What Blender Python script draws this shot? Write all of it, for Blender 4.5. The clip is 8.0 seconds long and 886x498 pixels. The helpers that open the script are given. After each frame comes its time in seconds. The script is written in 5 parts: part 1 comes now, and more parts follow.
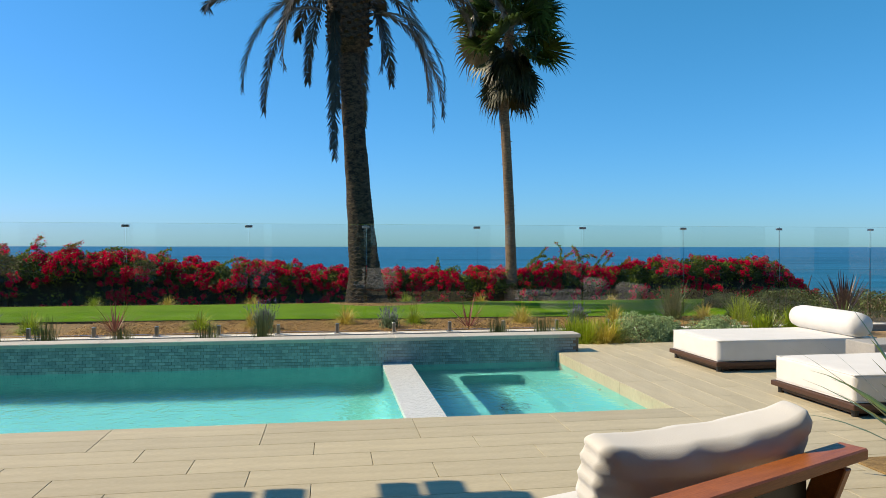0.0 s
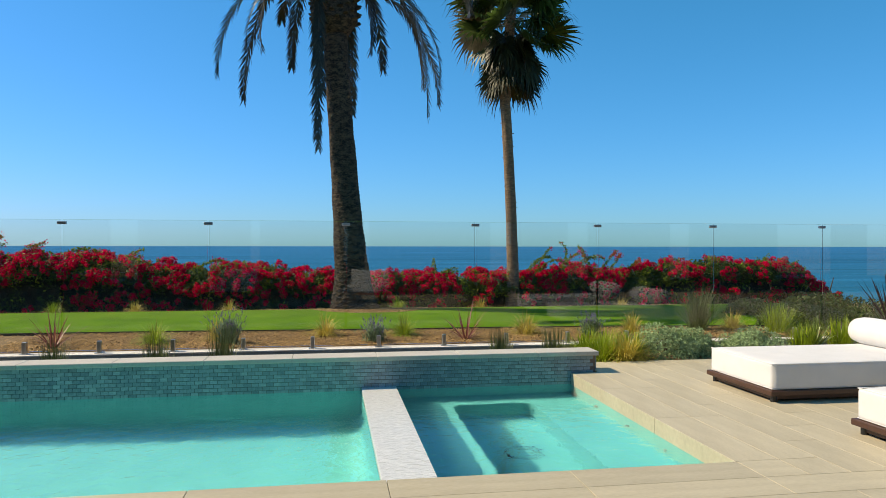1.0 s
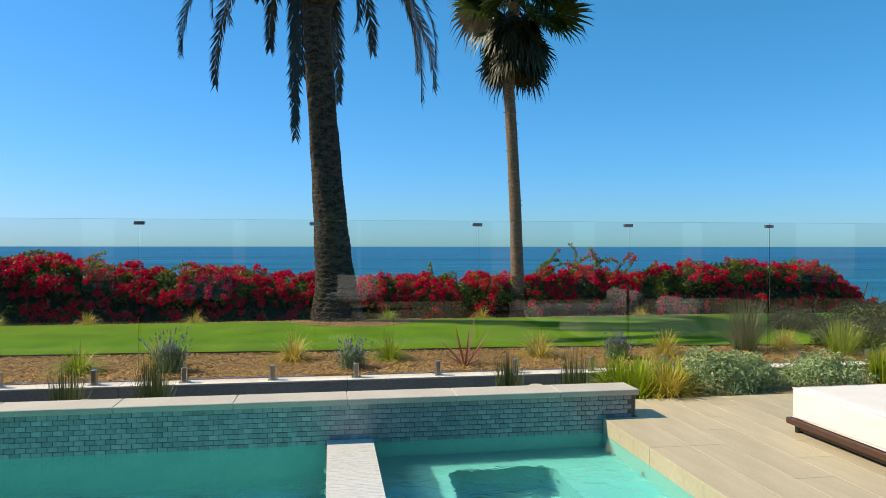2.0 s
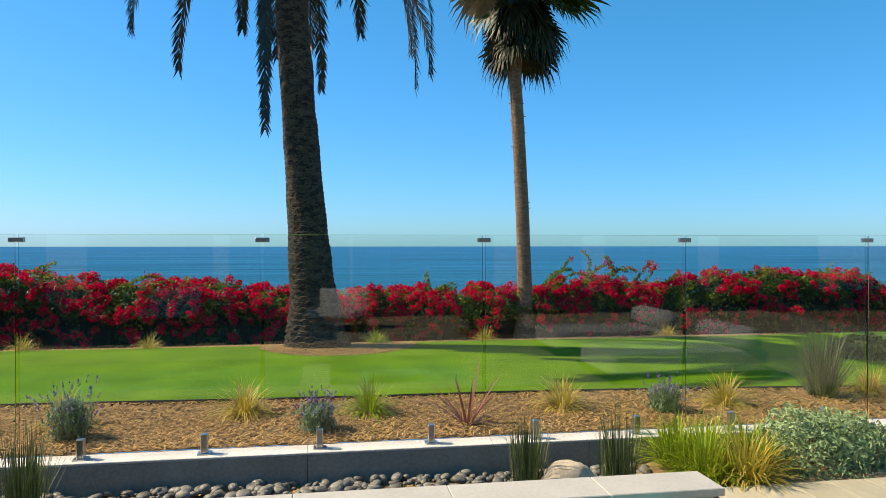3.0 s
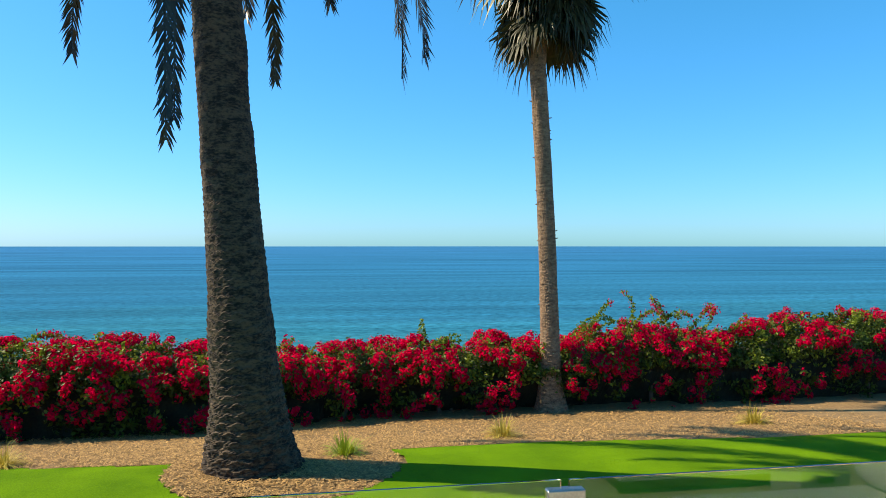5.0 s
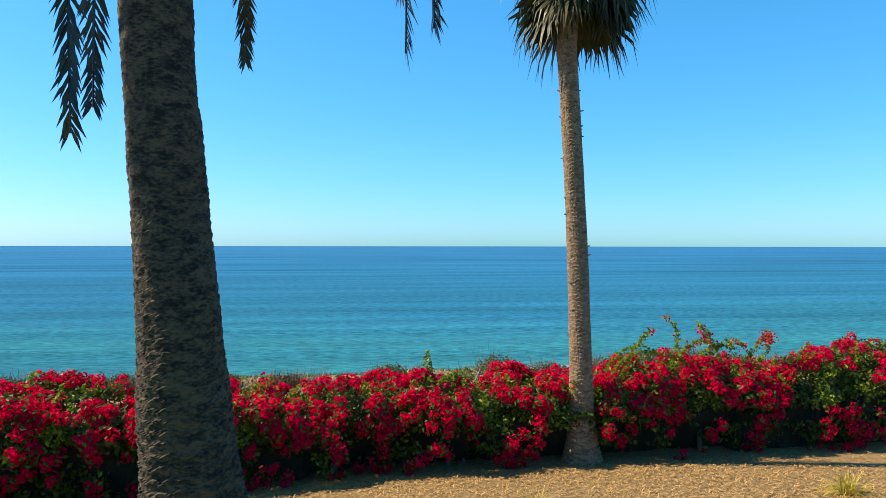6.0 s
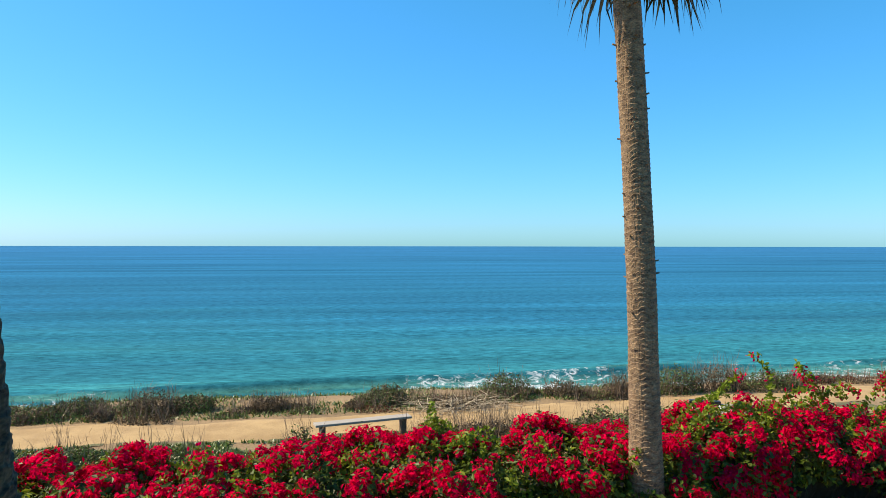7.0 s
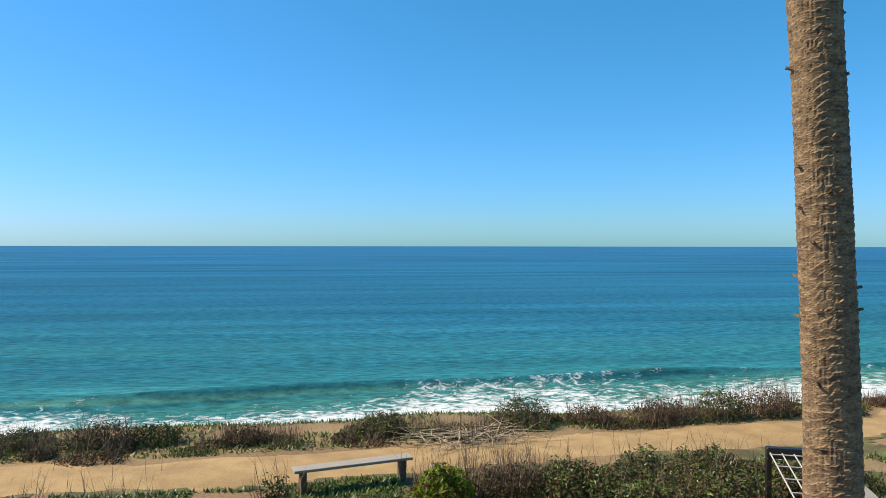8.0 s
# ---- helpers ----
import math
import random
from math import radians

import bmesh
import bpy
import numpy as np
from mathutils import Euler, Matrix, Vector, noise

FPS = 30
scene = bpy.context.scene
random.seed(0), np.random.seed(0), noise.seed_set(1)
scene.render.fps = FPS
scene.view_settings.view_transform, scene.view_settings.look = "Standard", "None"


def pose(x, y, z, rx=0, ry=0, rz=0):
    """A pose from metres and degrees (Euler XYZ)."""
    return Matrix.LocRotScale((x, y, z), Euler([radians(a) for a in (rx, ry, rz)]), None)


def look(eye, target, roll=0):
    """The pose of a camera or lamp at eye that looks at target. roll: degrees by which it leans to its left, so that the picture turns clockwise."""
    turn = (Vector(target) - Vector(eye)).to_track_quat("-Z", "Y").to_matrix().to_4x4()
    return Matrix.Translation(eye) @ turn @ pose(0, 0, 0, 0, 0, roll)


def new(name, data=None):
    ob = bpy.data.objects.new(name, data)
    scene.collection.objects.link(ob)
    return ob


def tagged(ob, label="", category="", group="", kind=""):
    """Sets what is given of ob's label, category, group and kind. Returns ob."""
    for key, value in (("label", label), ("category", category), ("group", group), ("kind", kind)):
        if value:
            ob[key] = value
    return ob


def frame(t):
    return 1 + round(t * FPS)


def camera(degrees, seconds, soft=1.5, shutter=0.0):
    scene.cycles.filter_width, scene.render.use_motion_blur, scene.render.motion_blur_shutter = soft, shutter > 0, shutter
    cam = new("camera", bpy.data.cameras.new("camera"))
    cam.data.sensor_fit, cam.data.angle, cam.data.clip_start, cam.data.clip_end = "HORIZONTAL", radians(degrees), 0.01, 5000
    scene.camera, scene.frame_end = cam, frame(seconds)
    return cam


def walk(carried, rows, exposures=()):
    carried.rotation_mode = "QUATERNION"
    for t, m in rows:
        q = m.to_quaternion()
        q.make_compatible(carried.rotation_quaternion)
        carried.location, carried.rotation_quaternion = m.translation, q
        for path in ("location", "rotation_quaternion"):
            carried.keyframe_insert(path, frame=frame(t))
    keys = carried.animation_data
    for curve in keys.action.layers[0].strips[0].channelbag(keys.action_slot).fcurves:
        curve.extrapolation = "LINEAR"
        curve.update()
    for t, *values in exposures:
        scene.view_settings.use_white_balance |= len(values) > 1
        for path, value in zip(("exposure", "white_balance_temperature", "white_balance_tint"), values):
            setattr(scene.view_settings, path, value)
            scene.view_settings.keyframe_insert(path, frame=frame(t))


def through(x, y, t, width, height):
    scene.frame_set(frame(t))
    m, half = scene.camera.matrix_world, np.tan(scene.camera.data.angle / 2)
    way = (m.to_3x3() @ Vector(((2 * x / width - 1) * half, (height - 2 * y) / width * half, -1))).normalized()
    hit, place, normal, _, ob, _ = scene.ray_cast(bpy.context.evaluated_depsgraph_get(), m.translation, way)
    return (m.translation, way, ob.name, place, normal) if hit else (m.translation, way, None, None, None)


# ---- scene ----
cam = camera(65.0, 8.0, 0.8)
PATH = [
    (0, (-2.978, -5.885, 1.485), (-2.661, -3.911, 1.47), 0.1),
    (0.5, (-2.812, -5.19, 1.486), (-2.494, -3.215, 1.471), 0.1),
    (1, (-2.649, -4.376, 1.492), (-2.33, -2.402, 1.476), 0.1),
    (1.5, (-2.476, -3.447, 1.502), (-2.156, -1.473, 1.487), 0.1),
    (3, (-1.922, -0.553, 1.718), (-1.602, 1.421, 1.702), 0.0),
    (3.5, (-1.773, 0.485, 1.885), (-1.452, 2.459, 1.869), 0.0),
    (4, (-1.568, 1.363, 2.092), (-1.249, 3.337, 2.077), 0.1),
    (4.5, (-1.413, 2.283, 2.272), (-1.093, 4.257, 2.256), 0.0),
    (6, (-1.133, 5.232, 2.7), (-0.814, 7.206, 2.683), 0.1),
    (6.5, (-0.985, 6.503, 2.766), (-0.665, 8.477, 2.749), 0.1),
    (7, (-0.792, 8.077, 2.842), (-0.473, 10.052, 2.825), 0.1),
    (7.5, (-0.64, 9.687, 2.889), (-0.321, 11.661, 2.872), 0.1),
    (8, (-0.443, 11.342, 2.915), (-0.123, 13.316, 2.898), 0.1),
]
walk(cam, [(t, look(eye, aim, roll)) for t, eye, aim, roll in PATH],
     exposures=[(t, stops, 7700, 10) for t, stops in ((0.0, 0.11), (1.5, 0.12), (3.0, 0.36), (4.5, 0.54), (6.0, 0.66), (6.7, 0.66), (7.4, 0.38), (8.0, 0.26))])

# ---- light ----
SUN = Vector((-0.95, 0.30, 0.95)).normalized()      # towards the sun
world = bpy.data.worlds.new("world")
scene.world = world
world.use_nodes = True
wn = world.node_tree.nodes
sky = wn.new("ShaderNodeTexSky")
sky.sky_type = "NISHITA"
sky.sun_disc = False
sky.sun_elevation = math.asin(SUN.z)
sky.sun_rotation = math.atan2(SUN.x, SUN.y)
sky.air_density, sky.dust_density, sky.ozone_density = 1.0, 0.32, 3.6
# clear marine air: each colour of the sky graded by a power and a gain
split, merge = wn.new("ShaderNodeSeparateColor"), wn.new("ShaderNodeCombineColor")
world.node_tree.links.new(sky.outputs[0], split.inputs[0])
for k, (power, gain) in enumerate(((1.40, 0.224), (0.75, 1.46), (1.01, 1.63))):
    p, g = wn.new("ShaderNodeMath"), wn.new("ShaderNodeMath")
    p.operation, g.operation = "POWER", "MULTIPLY"
    p.inputs[1].default_value, g.inputs[1].default_value = power, gain
    world.node_tree.links.new(split.outputs[k], p.inputs[0])
    world.node_tree.links.new(p.outputs[0], g.inputs[0])
    world.node_tree.links.new(g.outputs[0], merge.inputs[k])
world.node_tree.links.new(merge.outputs[0], wn["Background"].inputs[0])
wn["Background"].inputs[1].default_value = 0.098
sun_data = bpy.data.lights.new("sun", "SUN")
sun_data.energy, sun_data.angle, sun_data.color = 5.0, radians(0.5), (1.0, 0.89, 0.72)
sun = new("sun", sun_data)
sun.matrix_world = look(tuple(SUN * 60), (0, 0, 0))

# ---- materials ----


def material(name, color, color2=None, rough=0.6, scale=8.0, fine=60.0, bump=0.2, metal=0.0, spec=0.5, random=0.0, stretch=(1, 1, 1), sheen=0.0, subsurface=0.0, contrast=0.5):
    """Two tones mixed by coarse and fine noise, with fine relief."""
    m = bpy.data.materials.new(name)
    m.use_nodes = True
    n, l = m.node_tree.nodes, m.node_tree.links
    b = n["Principled BSDF"]
    co = n.new("ShaderNodeTexCoord")
    mp = n.new("ShaderNodeMapping")
    mp.inputs["Scale"].default_value = stretch
    l.new(co.outputs["Object"], mp.inputs[0])
    a, c = n.new("ShaderNodeTexNoise"), n.new("ShaderNodeTexNoise")
    for tex, s, d in ((a, scale, 4), (c, fine, 3)):
        tex.inputs["Scale"].default_value = s
        tex.inputs["Detail"].default_value = d
        l.new(mp.outputs[0], tex.inputs["Vector"])
    add = n.new("ShaderNodeMath")
    add.operation = "MULTIPLY_ADD"
    add.inputs[1].default_value = 0.5
    l.new(c.outputs[0], add.inputs[0])
    half = n.new("ShaderNodeMath")
    half.operation = "MULTIPLY"
    half.inputs[1].default_value = 0.5
    l.new(a.outputs[0], half.inputs[0])
    l.new(half.outputs[0], add.inputs[2])
    ramp = n.new("ShaderNodeValToRGB")
    ramp.color_ramp.elements[0].position = 0.5 - 0.3 * (1 - contrast)
    ramp.color_ramp.elements[1].position = 0.5 + 0.3 * (1 - contrast)
    c2 = color2 or tuple(v * 0.7 for v in color)
    ramp.color_ramp.elements[0].color = (*c2, 1)
    ramp.color_ramp.elements[1].color = (*color, 1)
    l.new(add.outputs[0], ramp.inputs[0])
    out = ramp.outputs[0]
    if random:
        info, hsv, mul = n.new("ShaderNodeObjectInfo"), n.new("ShaderNodeHueSaturation"), n.new("ShaderNodeMath")
        geo, mix = n.new("ShaderNodeNewGeometry"), n.new("ShaderNodeMath")
        mix.operation = "ADD"
        l.new(info.outputs["Random"], mix.inputs[0])
        l.new(geo.outputs["Random Per Island"], mix.inputs[1])
        fr = n.new("ShaderNodeMath")
        fr.operation = "FRACT"
        l.new(mix.outputs[0], fr.inputs[0])
        mul.operation = "MULTIPLY_ADD"
        mul.inputs[1].default_value, mul.inputs[2].default_value = random, 1 - random / 2
        l.new(fr.outputs[0], mul.inputs[0])
        l.new(mul.outputs[0], hsv.inputs["Value"])
        l.new(out, hsv.inputs["Color"])
        out = hsv.outputs[0]
    l.new(out, b.inputs["Base Color"])
    b.inputs["Roughness"].default_value = rough
    b.inputs["Metallic"].default_value = metal
    b.inputs["Specular IOR Level"].default_value = spec
    if sheen:
        b.inputs["Sheen Weight"].default_value = sheen
    if subsurface:
        b.inputs["Subsurface Weight"].default_value = subsurface
        b.inputs["Subsurface Radius"].default_value = (0.02, 0.02, 0.02)
    if bump:
        bp = n.new("ShaderNodeBump")
        bp.inputs["Strength"].default_value = bump
        bp.inputs["Distance"].default_value = 0.01
        l.new(add.outputs[0], bp.inputs["Height"])
        l.new(bp.outputs[0], b.inputs["Normal"])
    return m


def leaf_material(name, color, color2, random=0.5, rough=0.45, through=0.25, scale=3.0, spec=0.4):
    """Thin leaf: some light passes through it."""
    m = material(name, color, color2, rough=rough, scale=scale, fine=20, bump=0.0, random=random, spec=spec)
    n, l = m.node_tree.nodes, m.node_tree.links
    b = n["Principled BSDF"]
    t, mix = n.new("ShaderNodeBsdfTranslucent"), n.new("ShaderNodeMixShader")
    mix.inputs[0].default_value = through
    l.new(b.inputs["Base Color"].links[0].from_socket, t.inputs[0])
    l.new(b.outputs[0], mix.inputs[1])
    l.new(t.outputs[0], mix.inputs[2])
    l.new(mix.outputs[0], n["Material Output"].inputs[0])
    return m


def glass_material(name, color, rough=0.0, ior=1.45):
    m = bpy.data.materials.new(name)
    m.use_nodes = True
    b = m.node_tree.nodes["Principled BSDF"]
    b.inputs["Base Color"].default_value = (*color, 1)
    b.inputs["Transmission Weight"].default_value = 1.0
    b.inputs["Roughness"].default_value = rough
    b.inputs["IOR"].default_value = ior
    return m


def water_material(name, color, waves, strength, ior=1.33):
    m = glass_material(name, color, 0.0, ior)
    n, l = m.node_tree.nodes, m.node_tree.links
    co, tex, bp = n.new("ShaderNodeTexCoord"), n.new("ShaderNodeTexNoise"), n.new("ShaderNodeBump")
    tex.inputs["Scale"].default_value, tex.inputs["Detail"].default_value = waves, 3
    tex.inputs["Distortion"].default_value = 0.6
    bp.inputs["Strength"].default_value, bp.inputs["Distance"].default_value = strength, 0.02
    l.new(co.outputs["Object"], tex.inputs["Vector"])
    l.new(tex.outputs[0], bp.inputs["Height"])
    l.new(bp.outputs[0], n["Principled BSDF"].inputs["Normal"])
    return m


M = dict(
    plank=material("porcelain_plank", (0.52, 0.46, 0.325), (0.40, 0.35, 0.24), 0.55, 1.6, 24, 0.08, random=0.14, stretch=(1, 7, 1)),
    plank_y=material("porcelain_plank_across", (0.52, 0.46, 0.325), (0.40, 0.35, 0.24), 0.55, 1.6, 24, 0.08, random=0.14, stretch=(7, 1, 1)),
    grout=material("grout", (0.20, 0.17, 0.13), None, 0.9),
    coping=material("stone_coping", (0.53, 0.50, 0.44), (0.44, 0.415, 0.365), 0.6, 3, 40, 0.1, random=0.06),
    mosaic=material("glass_mosaic", (0.27, 0.38, 0.41), (0.18, 0.27, 0.30), 0.25, 6, 50, 0.1, random=0.38, spec=0.6),
    weir=material("pale_mosaic", (0.72, 0.72, 0.69), (0.64, 0.65, 0.63), 0.3, 12, 60, 0.1, random=0.12),
    plaster=material("pool_plaster", (0.095, 0.43, 0.42), (0.07, 0.36, 0.36), 0.7, 3, 60, 0.15),
    concrete=material("board_concrete", (0.34, 0.31, 0.265), (0.22, 0.20, 0.17), 0.85, 2.0, 40, 0.25),
    curb=material("curb_cap", (0.55, 0.54, 0.52), (0.42, 0.41, 0.39), 0.8, 3, 40, 0.2),
    steel=material("brushed_steel", (0.55, 0.54, 0.52), (0.4, 0.39, 0.38), 0.3, 10, 200, 0.02, metal=1.0),
    lawn=material("lawn", (0.12, 0.245, 0.005), (0.06, 0.145, 0.003), 0.95, 1.4, 75, 0.9, spec=0.05, contrast=0.6),
    blade=leaf_material("grass_blade", (0.15, 0.285, 0.006), (0.085, 0.19, 0.004), 0.5, 0.8, through=0.5, spec=0.06),
    mulch=material("bark_mulch", (0.30, 0.195, 0.08), (0.14, 0.085, 0.034), 0.95, 14, 60, 1.0),
    chip=material("mulch_chip", (0.42, 0.255, 0.09), (0.25, 0.145, 0.05), 0.9, 20, 80, 0.2, random=1.1),
    bluff=material("bluff_soil", (0.33, 0.22, 0.11), (0.17, 0.11, 0.055), 0.95, 0.6, 14, 0.8),
    sand=material("sandy_path", (0.46, 0.31, 0.145), (0.30, 0.19, 0.085), 0.95, 1.6, 34, 0.8, contrast=0.6),
    trunk_date=material("date_palm_bark", (0.094, 0.065, 0.038), (0.010, 0.0075, 0.005), 0.95, 7, 26, 1.0, stretch=(1, 1, 2.2), contrast=0.7),
    trunk_fan=material("fan_palm_bark", (0.34, 0.23, 0.13), (0.08, 0.050, 0.031), 0.9, 9, 40, 1.0, stretch=(1, 1, 2.6), contrast=0.55),
    frond=leaf_material("date_frond", (0.050, 0.050, 0.030), (0.022, 0.022, 0.014), 0.6, rough=0.35, through=0.08),
    fan=leaf_material("fan_leaf", (0.085, 0.145, 0.028), (0.028, 0.055, 0.011), 0.7, through=0.25),
    fan_dead=leaf_material("dry_fan_leaf", (0.34, 0.26, 0.16), (0.20, 0.15, 0.09), 0.5, through=0.2),
    bract=leaf_material("bougainvillea_bract", (0.86, 0.003, 0.075), (0.60, 0.002, 0.045), 0.7, rough=0.8, through=0.52, spec=0.04),
    bleaf=leaf_material("bougainvillea_leaf", (0.085, 0.135, 0.014), (0.028, 0.05, 0.006), 0.8, through=0.3, spec=0.25),
    bshoot=leaf_material("bougainvillea_shoot", (0.27, 0.34, 0.03), (0.11, 0.17, 0.015), 0.7, through=0.4, spec=0.25),
    stem=material("woody_stem", (0.16, 0.11, 0.07), (0.08, 0.055, 0.035), 0.9, 10, 60, 0.5),
    canvas=material("white_canvas", (0.74, 0.73, 0.71), (0.67, 0.66, 0.64), 0.95, 5, 420, 0.35, sheen=0.15),
    darkwood=material("dark_stained_wood", (0.085, 0.035, 0.02), (0.045, 0.02, 0.012), 0.45, 4, 30, 0.15, stretch=(1, 8, 8)),
    teak=material("oiled_teak", (0.40, 0.12, 0.022), (0.26, 0.07, 0.012), 0.4, 4, 30, 0.15, stretch=(1, 8, 8)),
    edging=material("dark_steel_edging", (0.045, 0.035, 0.028), (0.025, 0.02, 0.017), 0.6, 6, 60, 0.1),
    black=material("black_plastic", (0.012, 0.012, 0.013), None, 0.4, 10, 60, 0.05),
    greybox=material("grey_concrete_block", (0.38, 0.37, 0.35), (0.30, 0.29, 0.28), 0.8, 4, 50, 0.2),
)
M["glass"] = glass_material("clear_glass", (0.95, 0.972, 0.972), ior=1.44)


def salt_film(m):
    """A thin, uneven film of dried sea salt on the glass."""
    n, l = m.node_tree.nodes, m.node_tree.links
    co, tex, mp, rg = n.new("ShaderNodeTexCoord"), n.new("ShaderNodeTexNoise"), n.new("ShaderNodeMapping"), n.new("ShaderNodeMapRange")
    mp.inputs["Scale"].default_value = (0.6, 1, 2.2)
    tex.inputs["Scale"].default_value, tex.inputs["Detail"].default_value = 1.6, 5
    rg.inputs["From Min"].default_value, rg.inputs["From Max"].default_value = 0.35, 0.75
    rg.inputs["To Min"].default_value, rg.inputs["To Max"].default_value = 0.0003, 0.002
    d, t, m1, m2 = n.new("ShaderNodeBsdfDiffuse"), n.new("ShaderNodeBsdfTranslucent"), n.new("ShaderNodeMixShader"), n.new("ShaderNodeMixShader")
    l.new(co.outputs["Object"], mp.inputs[0])
    l.new(mp.outputs[0], tex.inputs["Vector"])
    l.new(tex.outputs[0], rg.inputs["Value"])
    l.new(d.outputs[0], m1.inputs[1])
    l.new(t.outputs[0], m1.inputs[2])
    l.new(rg.outputs[0], m2.inputs[0])
    l.new(n["Principled BSDF"].outputs[0], m2.inputs[1])
    l.new(m1.outputs[0], m2.inputs[2])
    l.new(m2.outputs[0], n["Material Output"].inputs[0])


salt_film(M["glass"])
M["water"] = water_material("pool_water", (0.82, 0.97, 0.98), 8.0, 0.42)

# ---- mesh helpers ----


def soup(name, verts, faces, mat, parent=None, label="", smooth=False, kind=""):
    me = bpy.data.meshes.new(name)
    me.from_pydata([tuple(v) for v in verts], [], [tuple(int(i) for i in f) for f in faces])
    me.materials.append(mat)
    if smooth:
        me.polygons.foreach_set("use_smooth", [True] * len(me.polygons))
    me.update()
    ob = new(name, me)
    ob.parent = parent
    return tagged(ob, label=label, kind=kind)


def part(name, bm, mat, parent=None, label="", smooth=False):
    me = bpy.data.meshes.new(name)
    bm.to_mesh(me)
    bm.free()
    me.materials.append(mat)
    if smooth:
        me.polygons.foreach_set("use_smooth", [True] * len(me.polygons))
    ob = new(name, me)
    ob.parent = parent
    return tagged(ob, label=label)


def thing(name, label, category, at=(0, 0, 0), turn=0, group="", kind=""):
    ob = new(name)
    ob.empty_display_size = 0.1
    ob.matrix_world = pose(*at, 0, 0, turn)
    return tagged(ob, label=label, category=category, group=group, kind=kind)


def box(x0, x1, y0, y1, z0, z1, bevel=0.0, seg=1, bm=None):
    bm = bm or bmesh.new()
    r = bmesh.ops.create_cube(bm, size=1.0)
    for v in r["verts"]:
        v.co = Vector((x0 + (v.co.x + 0.5) * (x1 - x0), y0 + (v.co.y + 0.5) * (y1 - y0), z0 + (v.co.z + 0.5) * (z1 - z0)))
    if bevel:
        edges = {e for v in r["verts"] for e in v.link_edges}
        bmesh.ops.bevel(bm, geom=list(edges), offset=bevel, segments=seg, affect="EDGES", profile=0.5)
    return bm


def tube(points, radii, n=8, cap=True, wob=None):
    """A tapered tube along points; wob(i, k) scales the radius."""
    bm = bmesh.new()
    pts = [Vector(p) for p in points]
    rings = []
    side = None
    for i, p in enumerate(pts):
        d = (pts[min(i + 1, len(pts) - 1)] - pts[max(i - 1, 0)]).normalized()
        if side is None:
            side = d.orthogonal().normalized()
        side = (side - d * side.dot(d)).normalized()
        up = d.cross(side)
        ring = []
        for k in range(n):
            a = 2 * math.pi * k / n
            r = radii[i] * (wob(i, k) if wob else 1)
            ring.append(bm.verts.new(p + side * math.cos(a) * r + up * math.sin(a) * r))
        rings.append(ring)
    for a, b in zip(rings, rings[1:]):
        for k in range(n):
            bm.faces.new((a[k], a[(k + 1) % n], b[(k + 1) % n], b[k]))
    if cap:
        bm.faces.new(rings[0][::-1])
        bm.faces.new(rings[-1])
    return bm


def rng(seed):
    return np.random.RandomState(seed)


def smoothstep(a, b, x):
    t = min(1.0, max(0.0, (x - a) / (b - a)))
    return t * t * (3 - 2 * t)


# ---- ground ----
POOL_X0, POOL_X1, POOL_Y1 = -9.5, 0.09, 3.33
WATER = -0.13
FENCE_Y = 5.05


def ground_z(x, y):
    """Height of the soil: bed behind the pool, lawn, slope to the bluff, cliff, sea bed."""
    if y < 5.15:
        z = -0.16 if x < 0.75 else -0.03
    else:
        z = 0.07
    z -= 0.60 * smoothstep(10.0, 15.5, y)
    z -= 1.72 * smoothstep(16.0, 25.0, y)
    z += 0.15 * noise.noise((x * 0.35, y * 0.35, 0)) * smoothstep(16, 22, y)
    z -= 21.0 * smoothstep(31.0 + 1.0 * noise.noise((x * 0.15, 0, 3)), 54.0, y)
    return z


def axis(*spans):
    out = []
    for a, b, n in spans:
        out += list(np.linspace(a, b, n, endpoint=False))
    return out + [spans[-1][1]]


gx = axis((-900, -60, 12), (-60, -16, 22), (-16, 16, 64), (16, 60, 22), (60, 900, 12))
gy = axis((3.60, 5.13, 5), (5.13, 5.17, 1), (5.17, 16, 30), (16, 40, 60), (40, 66, 26), (66, 300, 8))
gv = [(x, y, ground_z(x, y)) for y in gy for x in gx]
nx = len(gx)
gf = [(j * nx + i, j * nx + i + 1, (j + 1) * nx + i + 1, (j + 1) * nx + i) for j in range(len(gy) - 1) for i in range(nx - 1)]
# behind and beside the terrace the same sheet goes on, level
for x0, x1, y0, y1 in ((-900, -13.0, -900, 3.97), (9.0, 900, -900, 3.97), (-13.0, 9.0, -900, -14.0)):
    k = len(gv)
    gv += [(x0, y0, -0.05), (x1, y0, -0.05), (x1, y1, -0.05), (x0, y1, -0.05)]
    gf.append((k, k + 1, k + 2, k + 3))
soup("ground", gv, gf, M["bluff"], label="dry brown soil of the garden and sea bluff", kind="structure", smooth=True)

# ---- sea ----


